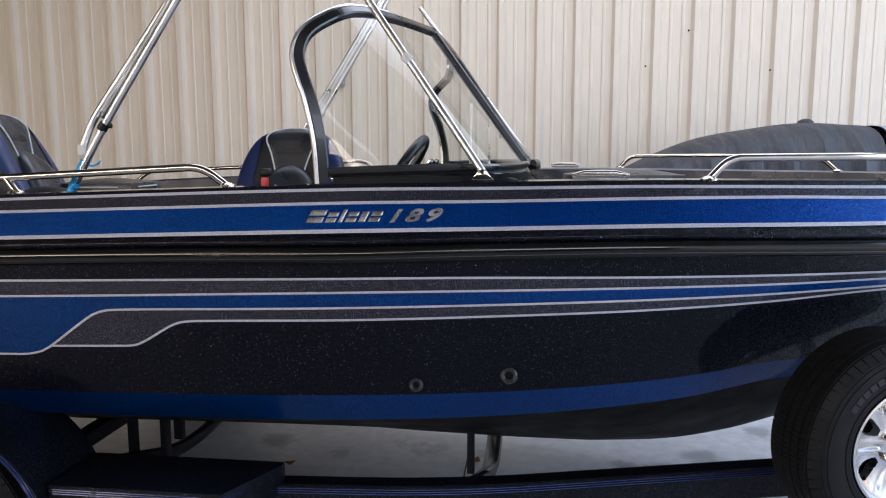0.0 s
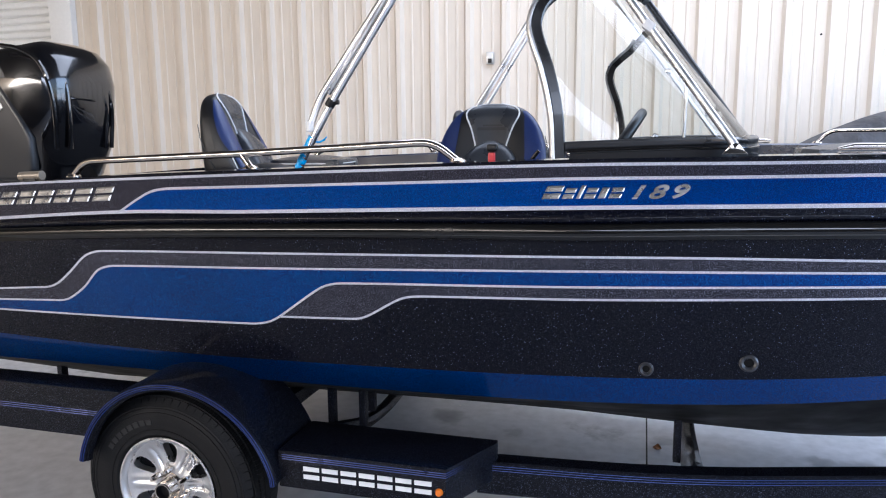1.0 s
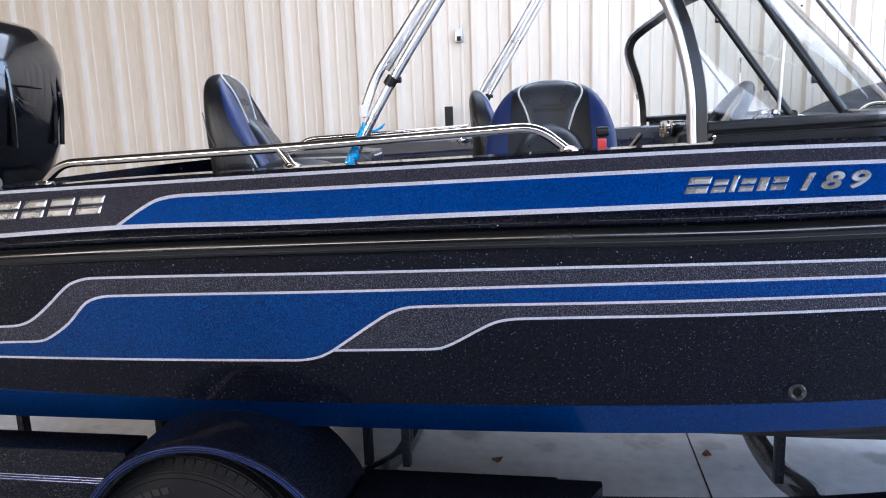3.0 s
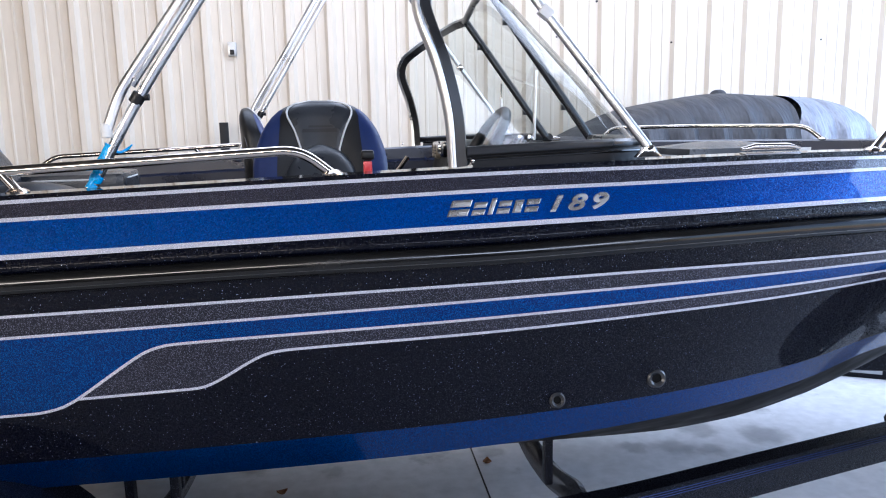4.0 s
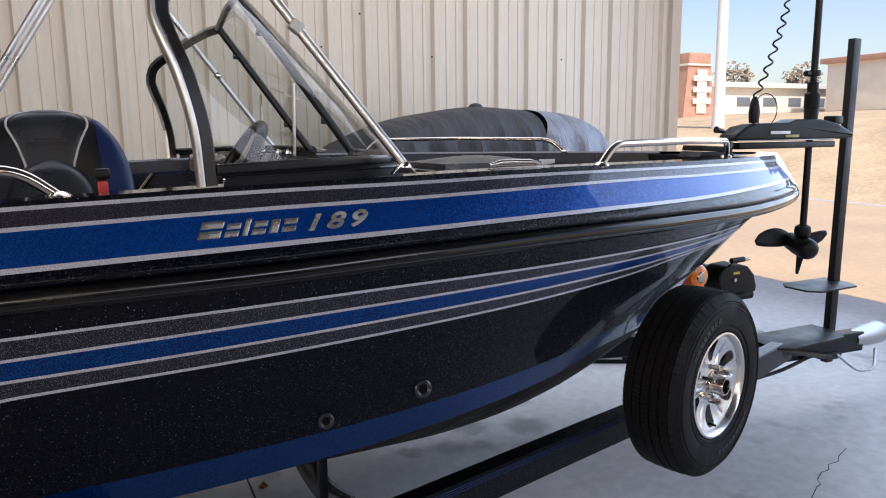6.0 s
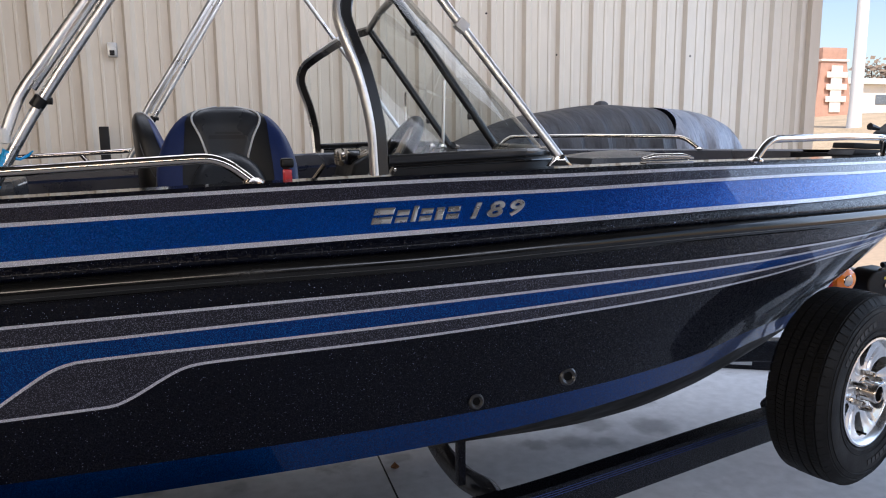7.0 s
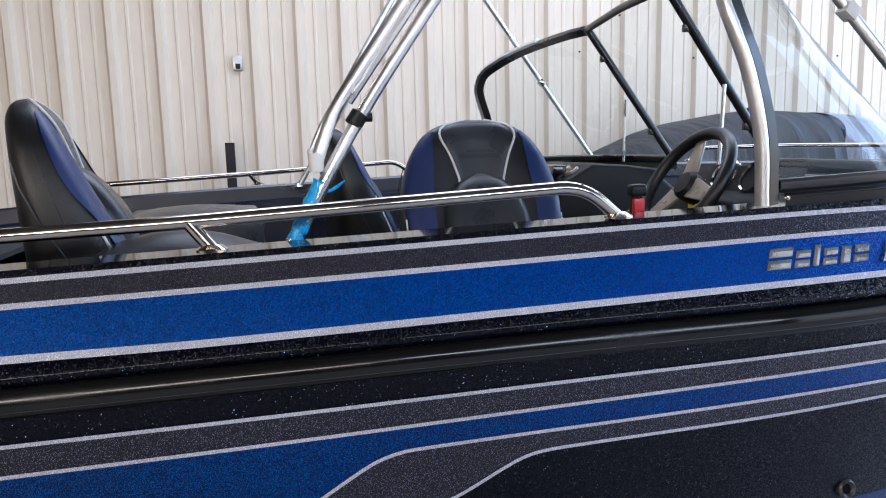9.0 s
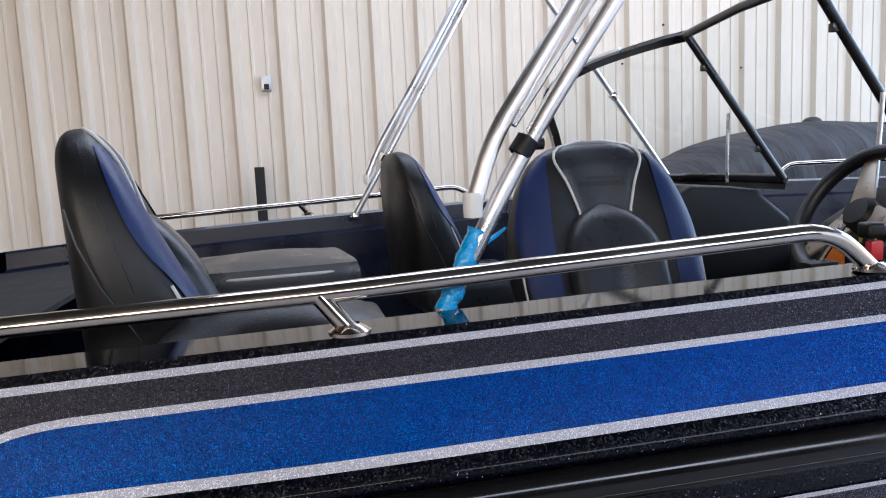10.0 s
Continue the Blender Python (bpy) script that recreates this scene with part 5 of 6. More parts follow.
def wheel(name, at, turn, label):
    """A wheel whose outer face looks along its local -y."""
    w = thing(name, at, label, "wheel", "trailer wheels")
    m = Matrix.Translation(at) @ Matrix.Rotation(radians(turn), 4, "Z")
    carcass = [(0.190, -0.086), (0.199, -0.099), (0.206, -0.1035), (0.215, -0.1025), (0.232, -0.107), (0.262, -0.1095), (0.284, -0.1085), (0.304, -0.103), (0.318, -0.094), (0.3275, -0.082), (0.3315, -0.066), (0.3330, -0.04), (0.3335, 0.0), (0.3330, 0.04), (0.3315, 0.066), (0.3275, 0.082), (0.318, 0.094), (0.302, 0.103), (0.26, 0.109), (0.21, 0.103), (0.190, 0.086)]
    ty = part("tyre", moved(lathe(carcass, 96), m), RUBBER, w, "black rubber tyre")
    for r, y in ((0.222, -0.1065), (0.286, -0.1095), (0.300, -0.1055)):
        part("sidewall_ring", moved(lathe([(r - 0.002, y + 0.003), (r - 0.0008, y - 0.0008), (r + 0.0008, y - 0.0008), (r + 0.002, y + 0.003)], 72), m), RUBBER, ty)
    # raised illegible lettering of the sidewall, as plain blocks
    for a0, count in ((-92, 9), (98, 8)):
        for k in range(count):
            a = radians(a0 + 6.4 * k)
            bm = bmesh.new()
            vs = [bm.verts.new((r * math.cos(a + da), y, r * math.sin(a + da))) for y in (-0.1070, -0.1108) for r, da in ((0.243, 0.0), (0.263, 0.0), (0.263, 0.085), (0.243, 0.085))]
            for f in ((4, 5, 6, 7), (0, 1, 5, 4), (1, 2, 6, 5), (2, 3, 7, 6), (3, 0, 4, 7)):
                bm.faces.new([vs[q] for q in f])
            bmesh.ops.recalc_face_normals(bm, faces=bm.faces)
            part("raised_block", moved(bm, m), RUBBER_MARK, ty, "plain raised sidewall block", smooth=False)
    # tread ribs parted by narrow grooves and cut by fine slanting sipes
    bm = bmesh.new()
    n = 132
    for y0, y1, off, sk in ((-0.078, -0.052, 0.0, 0.012), (-0.047, -0.019, 0.5, -0.014), (-0.014, 0.014, 0.2, 0.014), (0.019, 0.047, 0.6, -0.014), (0.052, 0.078, 0.1, 0.012)):
        for k in range(n):
            a0, a1 = 2 * math.pi * (k + off) / n, 2 * math.pi * (k + off + 0.90) / n
            crown = 0.3430 - 0.9 * (abs(y0 + y1) / 2) ** 2
            vs = [bm.verts.new((r * math.cos(a + sk * (y - y0) / (y1 - y0)), y, r * math.sin(a + sk * (y - y0) / (y1 - y0)))) for r in (0.329, crown) for a in (a0, a1) for y in (y0, y1)]
            for f in ((4, 5, 7, 6), (0, 1, 5, 4), (2, 6, 7, 3), (0, 4, 6, 2), (1, 3, 7, 5)):
                bm.faces.new([vs[i] for i in f])
    for s in (-1, 1):
        for k in range(n // 2):
            a0, a1 = 2 * math.pi * (k + 0.3) / (n // 2), 2 * math.pi * (k + 0.3 + 0.86) / (n // 2)
            vs = [bm.verts.new((r * math.cos(a), s * y, r * math.sin(a))) for r, y in ((0.305, 0.1015), (0.309, 0.1045), (0.3345, 0.0835), (0.333, 0.078)) for a in (a0, a1)]
            for i in (0, 2, 4):
                bm.faces.new([vs[i], vs[i + 1], vs[i + 3], vs[i + 2]])
    bmesh.ops.recalc_face_normals(bm, faces=bm.faces)
    tagged(part("tread", moved(bm, m), RUBBER, ty, smooth=False), kind="stuff")
    rim = part("rim", moved(lathe([(0.186, 0.09), (0.172, 0.07), (0.168, 0.0), (0.170, -0.055), (0.178, -0.077), (0.187, -0.090), (0.193, -0.096), (0.1935, -0.1015), (0.187, -0.103), (0.181, -0.098), (0.176, -0.084), (0.172, -0.072)], 72), m), RIM, w, "machined aluminium rim")
    part("dish", moved(lathe([(0.0, -0.012), (0.170, -0.012)], 48), m), DARK, rim, "dark inner wheel dish")
    part("wheel_face", moved(rim_face(), m), RIM, rim, "six-spoke machined wheel face")
    part("valve", moved(lathe([(0.0, -0.092), (0.004, -0.090), (0.0045, -0.06)], 10, "y", (0.005, 0, -0.158)), m), DARK, rim)
    hub = part("hub", moved(lathe([(0.052, -0.045), (0.052, -0.064), (0.047, -0.072), (0.037, -0.074), (0.0345, -0.078), (0.0345, -0.118), (0.0315, -0.124), (0.0265, -0.123), (0.0255, -0.116)], 36), m), CHROME, rim, "chrome hub cap")
    part("hub_centre", moved(lathe([(0.0, -0.100), (0.0255, -0.100), (0.0258, -0.118)], 28), m), DARK, hub, "dark hub centre")
    for k in range(6):
        a = radians(60 * k + 30)
        part("lug_nut", moved(lathe([(0.0, -0.108), (0.006, -0.107), (0.0098, -0.100), (0.0108, -0.064)], 6, "y", (0.0635 * math.cos(a), 0, 0.0635 * math.sin(a))), m), CHROME, hub, smooth=False)
    return w


RUBBER_MARK = material("raised_rubber_mark", (0.014, 0.014, 0.0145), 0.6, vary=0.2, scale=20)
wheel("trailer_wheel", (-1.70, 2.385, 0.343), 0, "trailer wheel with machined alloy rim on the floor")
wheel("trailer_wheel", (-1.70, 4.415, 0.343), 180, "trailer wheel with machined alloy rim on the floor")
wheel("spare_wheel", (1.360, 2.590, 0.70), 18, "spare trailer wheel with machined alloy rim on a bracket")
part("spare_bracket", tube(bent([(1.385, 2.69, 0.70), (1.40, 2.78, 0.70), (1.40, 3.0, 0.46)], 0.05), 0.028, 10), TRAILER, trailer)

# ---------------------------------------------------------------- tongue, winch stand, ladder post
beam("tongue", (2.2, CL, 0.40), (3.45, CL, 0.36), 0.085, 0.115, label="black trailer tongue")
for s in (-1, 1):
    beam("tongue_plate", (2.1, CL + s * 0.16, 0.43), (2.75, CL + s * 0.045, 0.41), 0.05, 0.10)
coup = part("coupler", tube([(3.40, CL, 0.37), (3.52, CL, 0.375), (3.62, CL, 0.385), (3.70, CL, 0.375)], [0.05, 0.062, 0.07, 0.05], 14), GALV, trailer, "galvanised coupler")
part("safety_chain", tube(bent([(3.2, CL - 0.05, 0.32), (3.3, CL - 0.12, 0.22), (3.45, CL - 0.12, 0.21), (3.55, CL - 0.05, 0.30)], 0.05), 0.009, 8), GALV, coup)
part("hose", tube(bent([(1.9, 3.3, 0.36), (2.3, 3.25, 0.31), (2.7, 3.3, 0.31), (3.0, 3.36, 0.33)], 0.1), 0.010, 8), DARK, trailer, "dark brake line")

stand = thing("winch_stand", (2.22, CL, 0.44), "black winch stand with boat winch and amber light", "winch stand")
part("stand_post", tube(bent([(2.45, CL, 0.42), (2.28, CL, 0.80), (2.12, CL - 0.02, 0.93)], 0.08), 0.035, 10), TRAILER, stand)
part("stand_foot", box(2.36, 2.54, CL - 0.05, CL + 0.05, 0.42, 0.47, 0.006), TRAILER, stand)
part("bow_roller", lathe([(0.0, -0.07), (0.03, -0.07), (0.02, 0.0), (0.03, 0.07), (0, 0.07)], 18, "y", (2.06, CL, 0.965)), DARK, stand, "black rubber bow roller")
out = []
for k in range(9):
    a = math.pi * k / 8
    out.append((-0.03 - 0.07 * math.sin(a), 0.075 * math.cos(a)))
body = [(2.185 + a, 0.885 + b) for a, b in ([(0.09, 0.06), (0.03, 0.075)] + out[1:-1] + [(0.0, -0.072), (0.15, -0.075), (0.155, -0.045), (0.135, 0.015)])]
winch = part("winch_body", prism(body, "y", 3.185, 3.30, 0.012, 3), DARK, stand, "black winch body")
part("winch_drum", lathe([(0, -0.06), (0.05, -0.06), (0.05, 0.06), (0, 0.06)], 24, "y", (2.16, 3.34, 0.89)), GALV, stand)
part("winch_hub", lathe([(0.0, -0.006), (0.010, -0.006), (0.010, 0.004)], 18, "y", (2.185, 3.183, 0.885)), CHROME, winch)
part("winch_mark", box(2.175, 2.215, 3.1825, 3.186, 0.912, 0.924, 0.0005), material("gold_mark", (0.55, 0.45, 0.08), 0.4, vary=0.05), winch, "plain gold mark")
part("winch_handle", tube(bent([(2.16, 3.20, 0.955), (2.17, 3.15, 0.985), (2.24, 3.15, 0.99)], 0.02), 0.007, 8), CHROME, stand)
part("winch_grip", tube([(2.12, 3.15, 0.99), (2.20, 3.15, 0.992)], 0.013, 10), BLACK, stand)
part("lower_roller", tube([(2.20, 3.24, 0.785), (2.36, 3.24, 0.785)], 0.022, 12), DARK, stand)
lamp = part("marker_lamp", lathe([(0.0, -0.030), (0.030, -0.028), (0.052, -0.018), (0.060, 0.0), (0.060, 0.022), (0.05, 0.026), (0, 0.026)], 32, "y", (1.925, 3.17, 0.93)), AMBER, stand, "round amber marker lamp")
part("reflector_disc", lathe([(0.0, -0.0335), (0.022, -0.0325), (0.026, -0.029)], 20, "y", (1.925, 3.17, 0.93)), CHROME, lamp)
part("lamp_arm", tube([(1.93, 3.20, 0.93), (2.05, 3.35, 0.93)], 0.012, 8), TRAILER, stand)
part("lamp_red", lathe([(0, -0.02), (0.03, -0.015), (0.034, 0.0), (0, 0.01)], 20, "x", (1.865, 3.20, 0.925)), RED, stand, "red rear lens")
part("strap", tube([(2.14, 3.33, 0.90), (1.98, 3.38, 0.80)], 0.018, 8, flat=0.2), GALV, stand)

ladder = thing("bow_ladder", (3.17, CL - 0.1, 0.30), "black steel boarding ladder post with two step plates", "ladder")
part("post", moved(box(-0.028, 0.028, -0.02, 0.02, 0.0, 1.82, 0.004), Matrix.Translation((3.165, CL - 0.02, 0.27)) @ Matrix.Rotation(radians(1.0), 4, "Y")), BLACK, ladder)
part("step_plate", prism([(2.80, 3.26), (2.86, 3.21), (3.15, 3.22), (3.20, 3.30), (3.20, 3.46), (2.86, 3.46), (2.80, 3.40)], "z", 0.742, 0.752, 0.003), BLACK, ladder, "black step plate")
part("step_plate", prism([(2.55, 3.22), (2.62, 3.17), (3.05, 3.2), (3.12, 3.28), (3.12, 3.46), (2.62, 3.46), (2.55, 3.38)], "z", 0.468, 0.480, 0.003), BLACK, ladder, "black step plate")
part("strut", tube([(2.57, 3.24, 0.462), (3.14, 3.34, 0.31)], 0.014, 8), BLACK, ladder)
part("clamp", box(3.10, 3.24, CL - 0.06, CL + 0.06, 0.29, 0.33, 0.006), BLACK, ladder)

# ---------------------------------------------------------------- trolling motor on the bow
tm = thing("trolling_motor", (2.4, 3.2, 1.50), "black electric trolling motor on its bow mount", "trolling motor")
prof = [(2.05, 1.555), (2.06, 1.585), (2.12, 1.622), (2.20, 1.635), (2.40, 1.640), (2.46, 1.655), (2.62, 1.655), (2.74, 1.635), (2.86, 1.585), (2.86, 1.565), (2.70, 1.553)]
head = part("mount_body", prism(prof, "y", 3.10, 3.21, 0.016, 3), DARK, tm, "black moulded mount")
part("mount_rail", box(2.09, 2.74, 3.11, 3.20, 1.518, 1.548, 0.008), BLACK, tm)
ped = thing("foot_pedal", (1.80, 3.03, 1.50), "black moulded foot pedal of the trolling motor on the bow deck", "foot pedal")
part("pedal_base", prism([(1.70, 1.496), (1.90, 1.496), (1.895, 1.512), (1.72, 1.520)], "y", 2.96, 3.09, 0.005), BLACK, ped)
part("pedal_plate", prism([(1.715, 1.522), (1.90, 1.514), (1.90, 1.536), (1.72, 1.545)], "y", 2.97, 3.08, 0.005), DARK, ped, "ribbed black pedal plate")
part("trim_line", box(2.06, 2.72, 3.0965, 3.101, 1.5565, 1.5595, 0.0005), GALV, head, "thin silver line")
part("white_block", box(2.27, 2.40, 3.0965, 3.1005, 1.586, 1.600, 0.0005), WHITE_DECAL, head, "plain white block marking")
part("gold_block", box(2.37, 2.46, 3.0962, 3.1003, 1.570, 1.582, 0.0005), material("gold_block", (0.40, 0.34, 0.10), 0.4, vary=0.05), head, "plain gold block marking")
part("release_lever", tube([(2.02, 3.14, 1.60), (1.97, 3.14, 1.61)], [0.008, 0.016], 8), BLACK, tm)
part("latch", box(2.74, 2.80, 3.12, 3.19, 1.63, 1.672, 0.010), BLACK, tm)
part("shaft", tube([(2.597, 3.15, 1.03), (2.606, 3.15, 2.55)], 0.0165, 14), BLACK, tm, "black shaft")
part("shaft_collar", lathe([(0.018, -0.05), (0.036, -0.045), (0.036, 0.02), (0.026, 0.03), (0.026, 0.075), (0.018, 0.08)], 24, "z", (2.6, 3.15, 1.755)), DARK, tm)
part("depth_collar", lathe([(0.018, -0.015), (0.030, -0.012), (0.030, 0.012), (0.018, 0.015)], 20, "z", (2.602, 3.15, 1.875)), DARK, tm)
part("collar_knob", lathe([(0, -0.02), (0.014, -0.018), (0.014, 0.01), (0, 0.012)], 14, "x", (2.56, 3.15, 1.872)), BLACK, tm)
part("shaft_base", lathe([(0.018, -0.05), (0.030, -0.045), (0.034, 0.03), (0.02, 0.05)], 20, "z", (2.6, 3.15, 1.675)), DARK, tm)
SWING = Matrix.Translation((2.597, 3.15, 1.025)) @ Matrix.Rotation(radians(-112), 4, "Z") @ Matrix.Rotation(radians(7), 4, "Y")
pod = part("motor_pod", moved(lathe([(0.0, -0.135), (0.022, -0.132), (0.030, -0.10), (0.047, -0.075), (0.053, -0.02), (0.053, 0.055), (0.047, 0.075), (0.030, 0.088), (0.0, 0.092)], 28, "x"), SWING), DARK, tm, "black motor pod")
part("pod_neck", lathe([(0.018, 0.035), (0.036, 0.05), (0.040, 0.07), (0.036, 0.095), (0.018, 0.105)], 18, "z", (2.597, 3.15, 1.03)), DARK, tm)
part("propeller_hub", moved(lathe([(0.0, -0.16), (0.020, -0.156), (0.036, -0.135), (0.046, -0.10), (0.046, -0.078), (0.0, -0.078)], 24, "x"), SWING), VINYL, tm, "grey propeller hub")
part("skeg", moved(prism([(-0.03, -0.045), (0.03, -0.045), (0.0, -0.15), (-0.018, -0.15)], "y", -0.004, 0.004, 0.002), SWING), BLACK, pod)
for a in (166, -4):
    rows = []
    for j in range(13):
        u = j / 12
        half = 0.020 + 0.026 * math.sin(math.pi * min(1.0, 0.15 + 0.75 * u)) if u < 0.8 else 0.034 * math.sqrt(max(0.0, 1 - ((u - 0.8) / 0.2) ** 2)) + 0.001
        rows.append([(0.55 * half * w * (1 - 0.5 * u), 0.02 + 0.165 * u, half * w + 0.055 * u * u - 0.01 * u) for w in (-1, -0.5, 0, 0.5, 1)])
    bl = part("propeller_blade", moved(sheet(rows), SWING @ Matrix.Translation((-0.11, 0, 0)) @ Matrix.Rotation(radians(a), 4, "X")), BLACK, tm, "black propeller blade")
    so = bl.modifiers.new("thickness", "SOLIDIFY")
    so.thickness = 0.008
pts = []
for k in range(150):
    u = k / 149
    c = Vector((2.215, 3.15, 1.745)).lerp(Vector((2.44, 3.15, 2.40)), u) + Vector((0.03 * math.sin(u * 3.1), 0, 0))
    a = u * 2 * math.pi * 11
    pts.append(c + Vector((0.014 * math.cos(a), 0.014 * math.sin(a), 0)))
part("coiled_cable", tube(pts, 0.0045, 6), BLACK, tm, "black coiled cable")
part("cable_plug", lathe([(0, -0.055), (0.022, -0.05), (0.026, 0.0), (0.018, 0.05), (0.008, 0.07), (0, 0.07)], 18, "z", (2.215, 3.15, 1.69)), BLACK, tm)
part("loop_cable", tube([(2.30 + 0.075 * math.cos(a), 3.16, 1.70 + 0.075 * math.sin(a)) for a in [2 * math.pi * k / 40 for k in range(40)]], 0.0025, 6, closed=True), BLACK, tm)
part("pedal_cable", tube(bent([(2.06, 3.12, 1.54), (1.95, 3.05, 1.53), (1.90, 2.98, 1.56), (1.86, 2.95, 1.53)], 0.05), 0.007, 8), BLACK, tm)

# bar with a plate on the floor behind the boat
bar = thing("steel_bar", (2.5, 4.75, 0.0), "black steel bar with a galvanised plate lying on the floor", "bar")
a, b = Vector((2.05, 4.88, 0.055)), Vector((3.10, 4.33, 0.055))
beam("bar", a, b, 0.10, 0.108, TRAILER, bar)
d = (b - a).normalized()
n = Vector((d.y, -d.x, 0))
c = a.lerp(b, 0.45) + n * 0.052
bm = prism([(-0.13, -0.022), (0.13, -0.022), (0.13, 0.022), (-0.13, 0.022)], "z", 0.0, 0.003, 0.001)
part("plate", moved(bm, Matrix(((d.x, 0, n.x, c.x), (d.y, 0, n.y, c.y), (0, 1, 0, c.z), (0, 0, 0, 1)))), GALV, bar, "galvanised plate")


# ---------------------------------------------------------------- outboard engine
eng = thing("outboard_engine", (-3.0, CL, 1.0), "glossy black outboard engine with a grey side panel", "engine")


def cowl(z0, z1, secs, mat, name, label):
    """Lofted rounded sections: (height, x aft, x fore, half width)."""
    grid = []
    for z, xa, xf, hw in secs:
        cxx, hx = (xa + xf) / 2, (xf - xa) / 2
        row = []
        for k in range(49):
            a = 2 * math.pi * k / 48
            c, s = math.cos(a), math.sin(a)
            row.append((cxx + hx * math.copysign(abs(c) ** 0.5, c), CL + hw * math.copysign(abs(s) ** 0.55, s), z + 0.05 * (c * 0.5)))
        grid.append(row)
    bm = sheet(grid, flip=True)
    bmesh.ops.remove_doubles(bm, verts=bm.verts, dist=1e-5)
    bmesh.ops.holes_fill(bm, edges=[e for e in bm.edges if e.is_boundary])
    bmesh.ops.recalc_face_normals(bm, faces=bm.faces)
    return part(name, bm, mat, eng, label)


cowl(0, 0, ((1.30, -3.36, -2.97, 0.19), (1.36, -3.42, -2.93, 0.225), (1.50, -3.46, -2.88, 0.255), (1.68, -3.47, -2.85, 0.27), (1.82, -3.45, -2.84, 0.272), (1.92, -3.41, -2.86, 0.262), (1.985, -3.35, -2.91, 0.235), (2.02, -3.26, -2.99, 0.18), (2.032, -3.18, -3.06, 0.10)), BLACK_GLOSS, "cowl", "glossy black cowl")
for y0, y1 in ((-0.335, -0.325), (-0.19, -0.20), (0.05, 0.14), (0.12, 0.20)):
    pts = [(-3.12, CL + y0 * 0.75, 2.018), (-3.0, CL + y0 * 0.8, 1.996), (-2.905, CL + y0 * 0.8 + (y1 - y0) * 0.1, 1.945), (-2.856, CL + y0 * 0.8 + (y1 - y0) * 0.3, 1.86), (-2.848, CL + y1 * 0.75, 1.72), (-2.862, CL + y1 * 0.72, 1.52)]
    part("cowl_ridge", tube([Vector(p) + Vector((-0.008, 0, -0.004)) for p in smooth_path(pts, 24)], 0.011, 8), BLACK_GLOSS, eng, "raised cowl ridge")
part("cowl_lip", tube([(-2.852, CL - 0.14, 1.762), (-2.840, CL - 0.07, 1.760), (-2.838, CL + 0.01, 1.756)], 0.0045, 8), BLACK_GLOSS, eng, "thin lip across the cowl front")
part("intake_mouth", prism([(-3.30, 1.925), (-3.16, 1.965), (-3.02, 1.72), (-3.06, 1.68)], "y", CL - 0.268, CL - 0.24, 0.008), VINYL_BLACK, eng, "dark air intake above the side panel")
SHO_GREY = material("engine_grey", (0.012, 0.013, 0.016), 0.45, 0.2, 0.3, vary=0.1)
sp = part("side_panel", prism([(-3.42, 1.46), (-3.34, 1.40), (-3.24, 1.365), (-3.05, 1.36), (-2.985, 1.41), (-2.98, 1.57), (-3.03, 1.67), (-3.20, 1.925), (-3.30, 1.92), (-3.42, 1.76)], "y", CL - 0.279, CL - 0.225, 0.022, 4), SHO_GREY, eng, "matte grey side panel")
ux, uz = 0.6116, -0.7912
for k in range(3):
    x, z = -3.245 + 0.056 * ux * k, 1.830 + 0.056 * uz * k
    quad = [(x + ux * a + 0.62 * b, z + uz * a + 0.46 * b) for a, b in ((0.004, -0.045), (0.050, -0.045), (0.050, 0.040), (0.004, 0.040))]
    part("silver_block", prism(quad, "y", CL - 0.2835, CL - 0.278, 0.001), GALV, sp, "plain silver block marking")
    if k:
        quad = [(x + ux * a + 0.62 * b, z + uz * a + 0.46 * b) for a, b in ((-0.01, -0.085), (0.046, -0.085), (0.046, -0.055), (-0.01, -0.055))]
        part("red_block", prism(quad, "y", CL - 0.2835, CL - 0.278, 0.001), RED, sp, "plain red block marking")
part("midsection", prism([(-3.30, 1.33), (-2.95, 1.33), (-2.92, 1.2), (-3.02, 0.55), (-3.22, 0.55), (-3.30, 1.1)], "y", CL - 0.11, CL + 0.11, 0.03, 3), BLACK, eng, "black midsection")
part("gearcase", lathe([(0, -0.3), (0.03, -0.27), (0.055, -0.1), (0.05, 0.12), (0.03, 0.2), (0, 0.21)], 20, "x", (-3.15, CL, 0.46)), BLACK, eng)
part("anti_cavitation_plate", box(-3.45, -2.98, CL - 0.11, CL + 0.11, 0.585, 0.60, 0.004), BLACK, eng)
part("clamp_bracket", box(-2.99, -2.84, CL - 0.14, CL + 0.14, 1.02, 1.36, 0.02), BLACK, eng)
nav = thing("stern_socket", (-2.33, 2.50, 1.41), "pale stern light socket on the gunwale", "socket")
part("socket", tube([(-2.42, 2.50, 1.425), (-2.32, 2.50, 1.43)], 0.018, 12), TAN, nav)
part("post", box(-2.40, -2.34, 2.485, 2.515, 1.34, 1.425, 0.004), BLACK, nav)

# ---------------------------------------------------------------- covered boat by the wall
COVER = material("dark_canvas_cover", (0.040, 0.042, 0.050), 0.62, vary=0.3, scale=5, bump=0.9, bump_scale=7, bump_dist=0.06, stretch=(1.6, 0.3, 0.3), wear=(0.06, 0.06, 0.07), wear_at=0.62, wear_scale=3)
COVER_LIGHT = material("silver_tarp", (0.24, 0.26, 0.31), 0.45, 0.1, vary=0.25, scale=5, bump=1.0, bump_scale=6, bump_dist=0.12, stretch=(1.6, 0.35, 0.35))
cov = thing("covered_boat", (2.6, 6.2, 0.6), "small boat under a dark canvas cover with silver end", "covered boat")


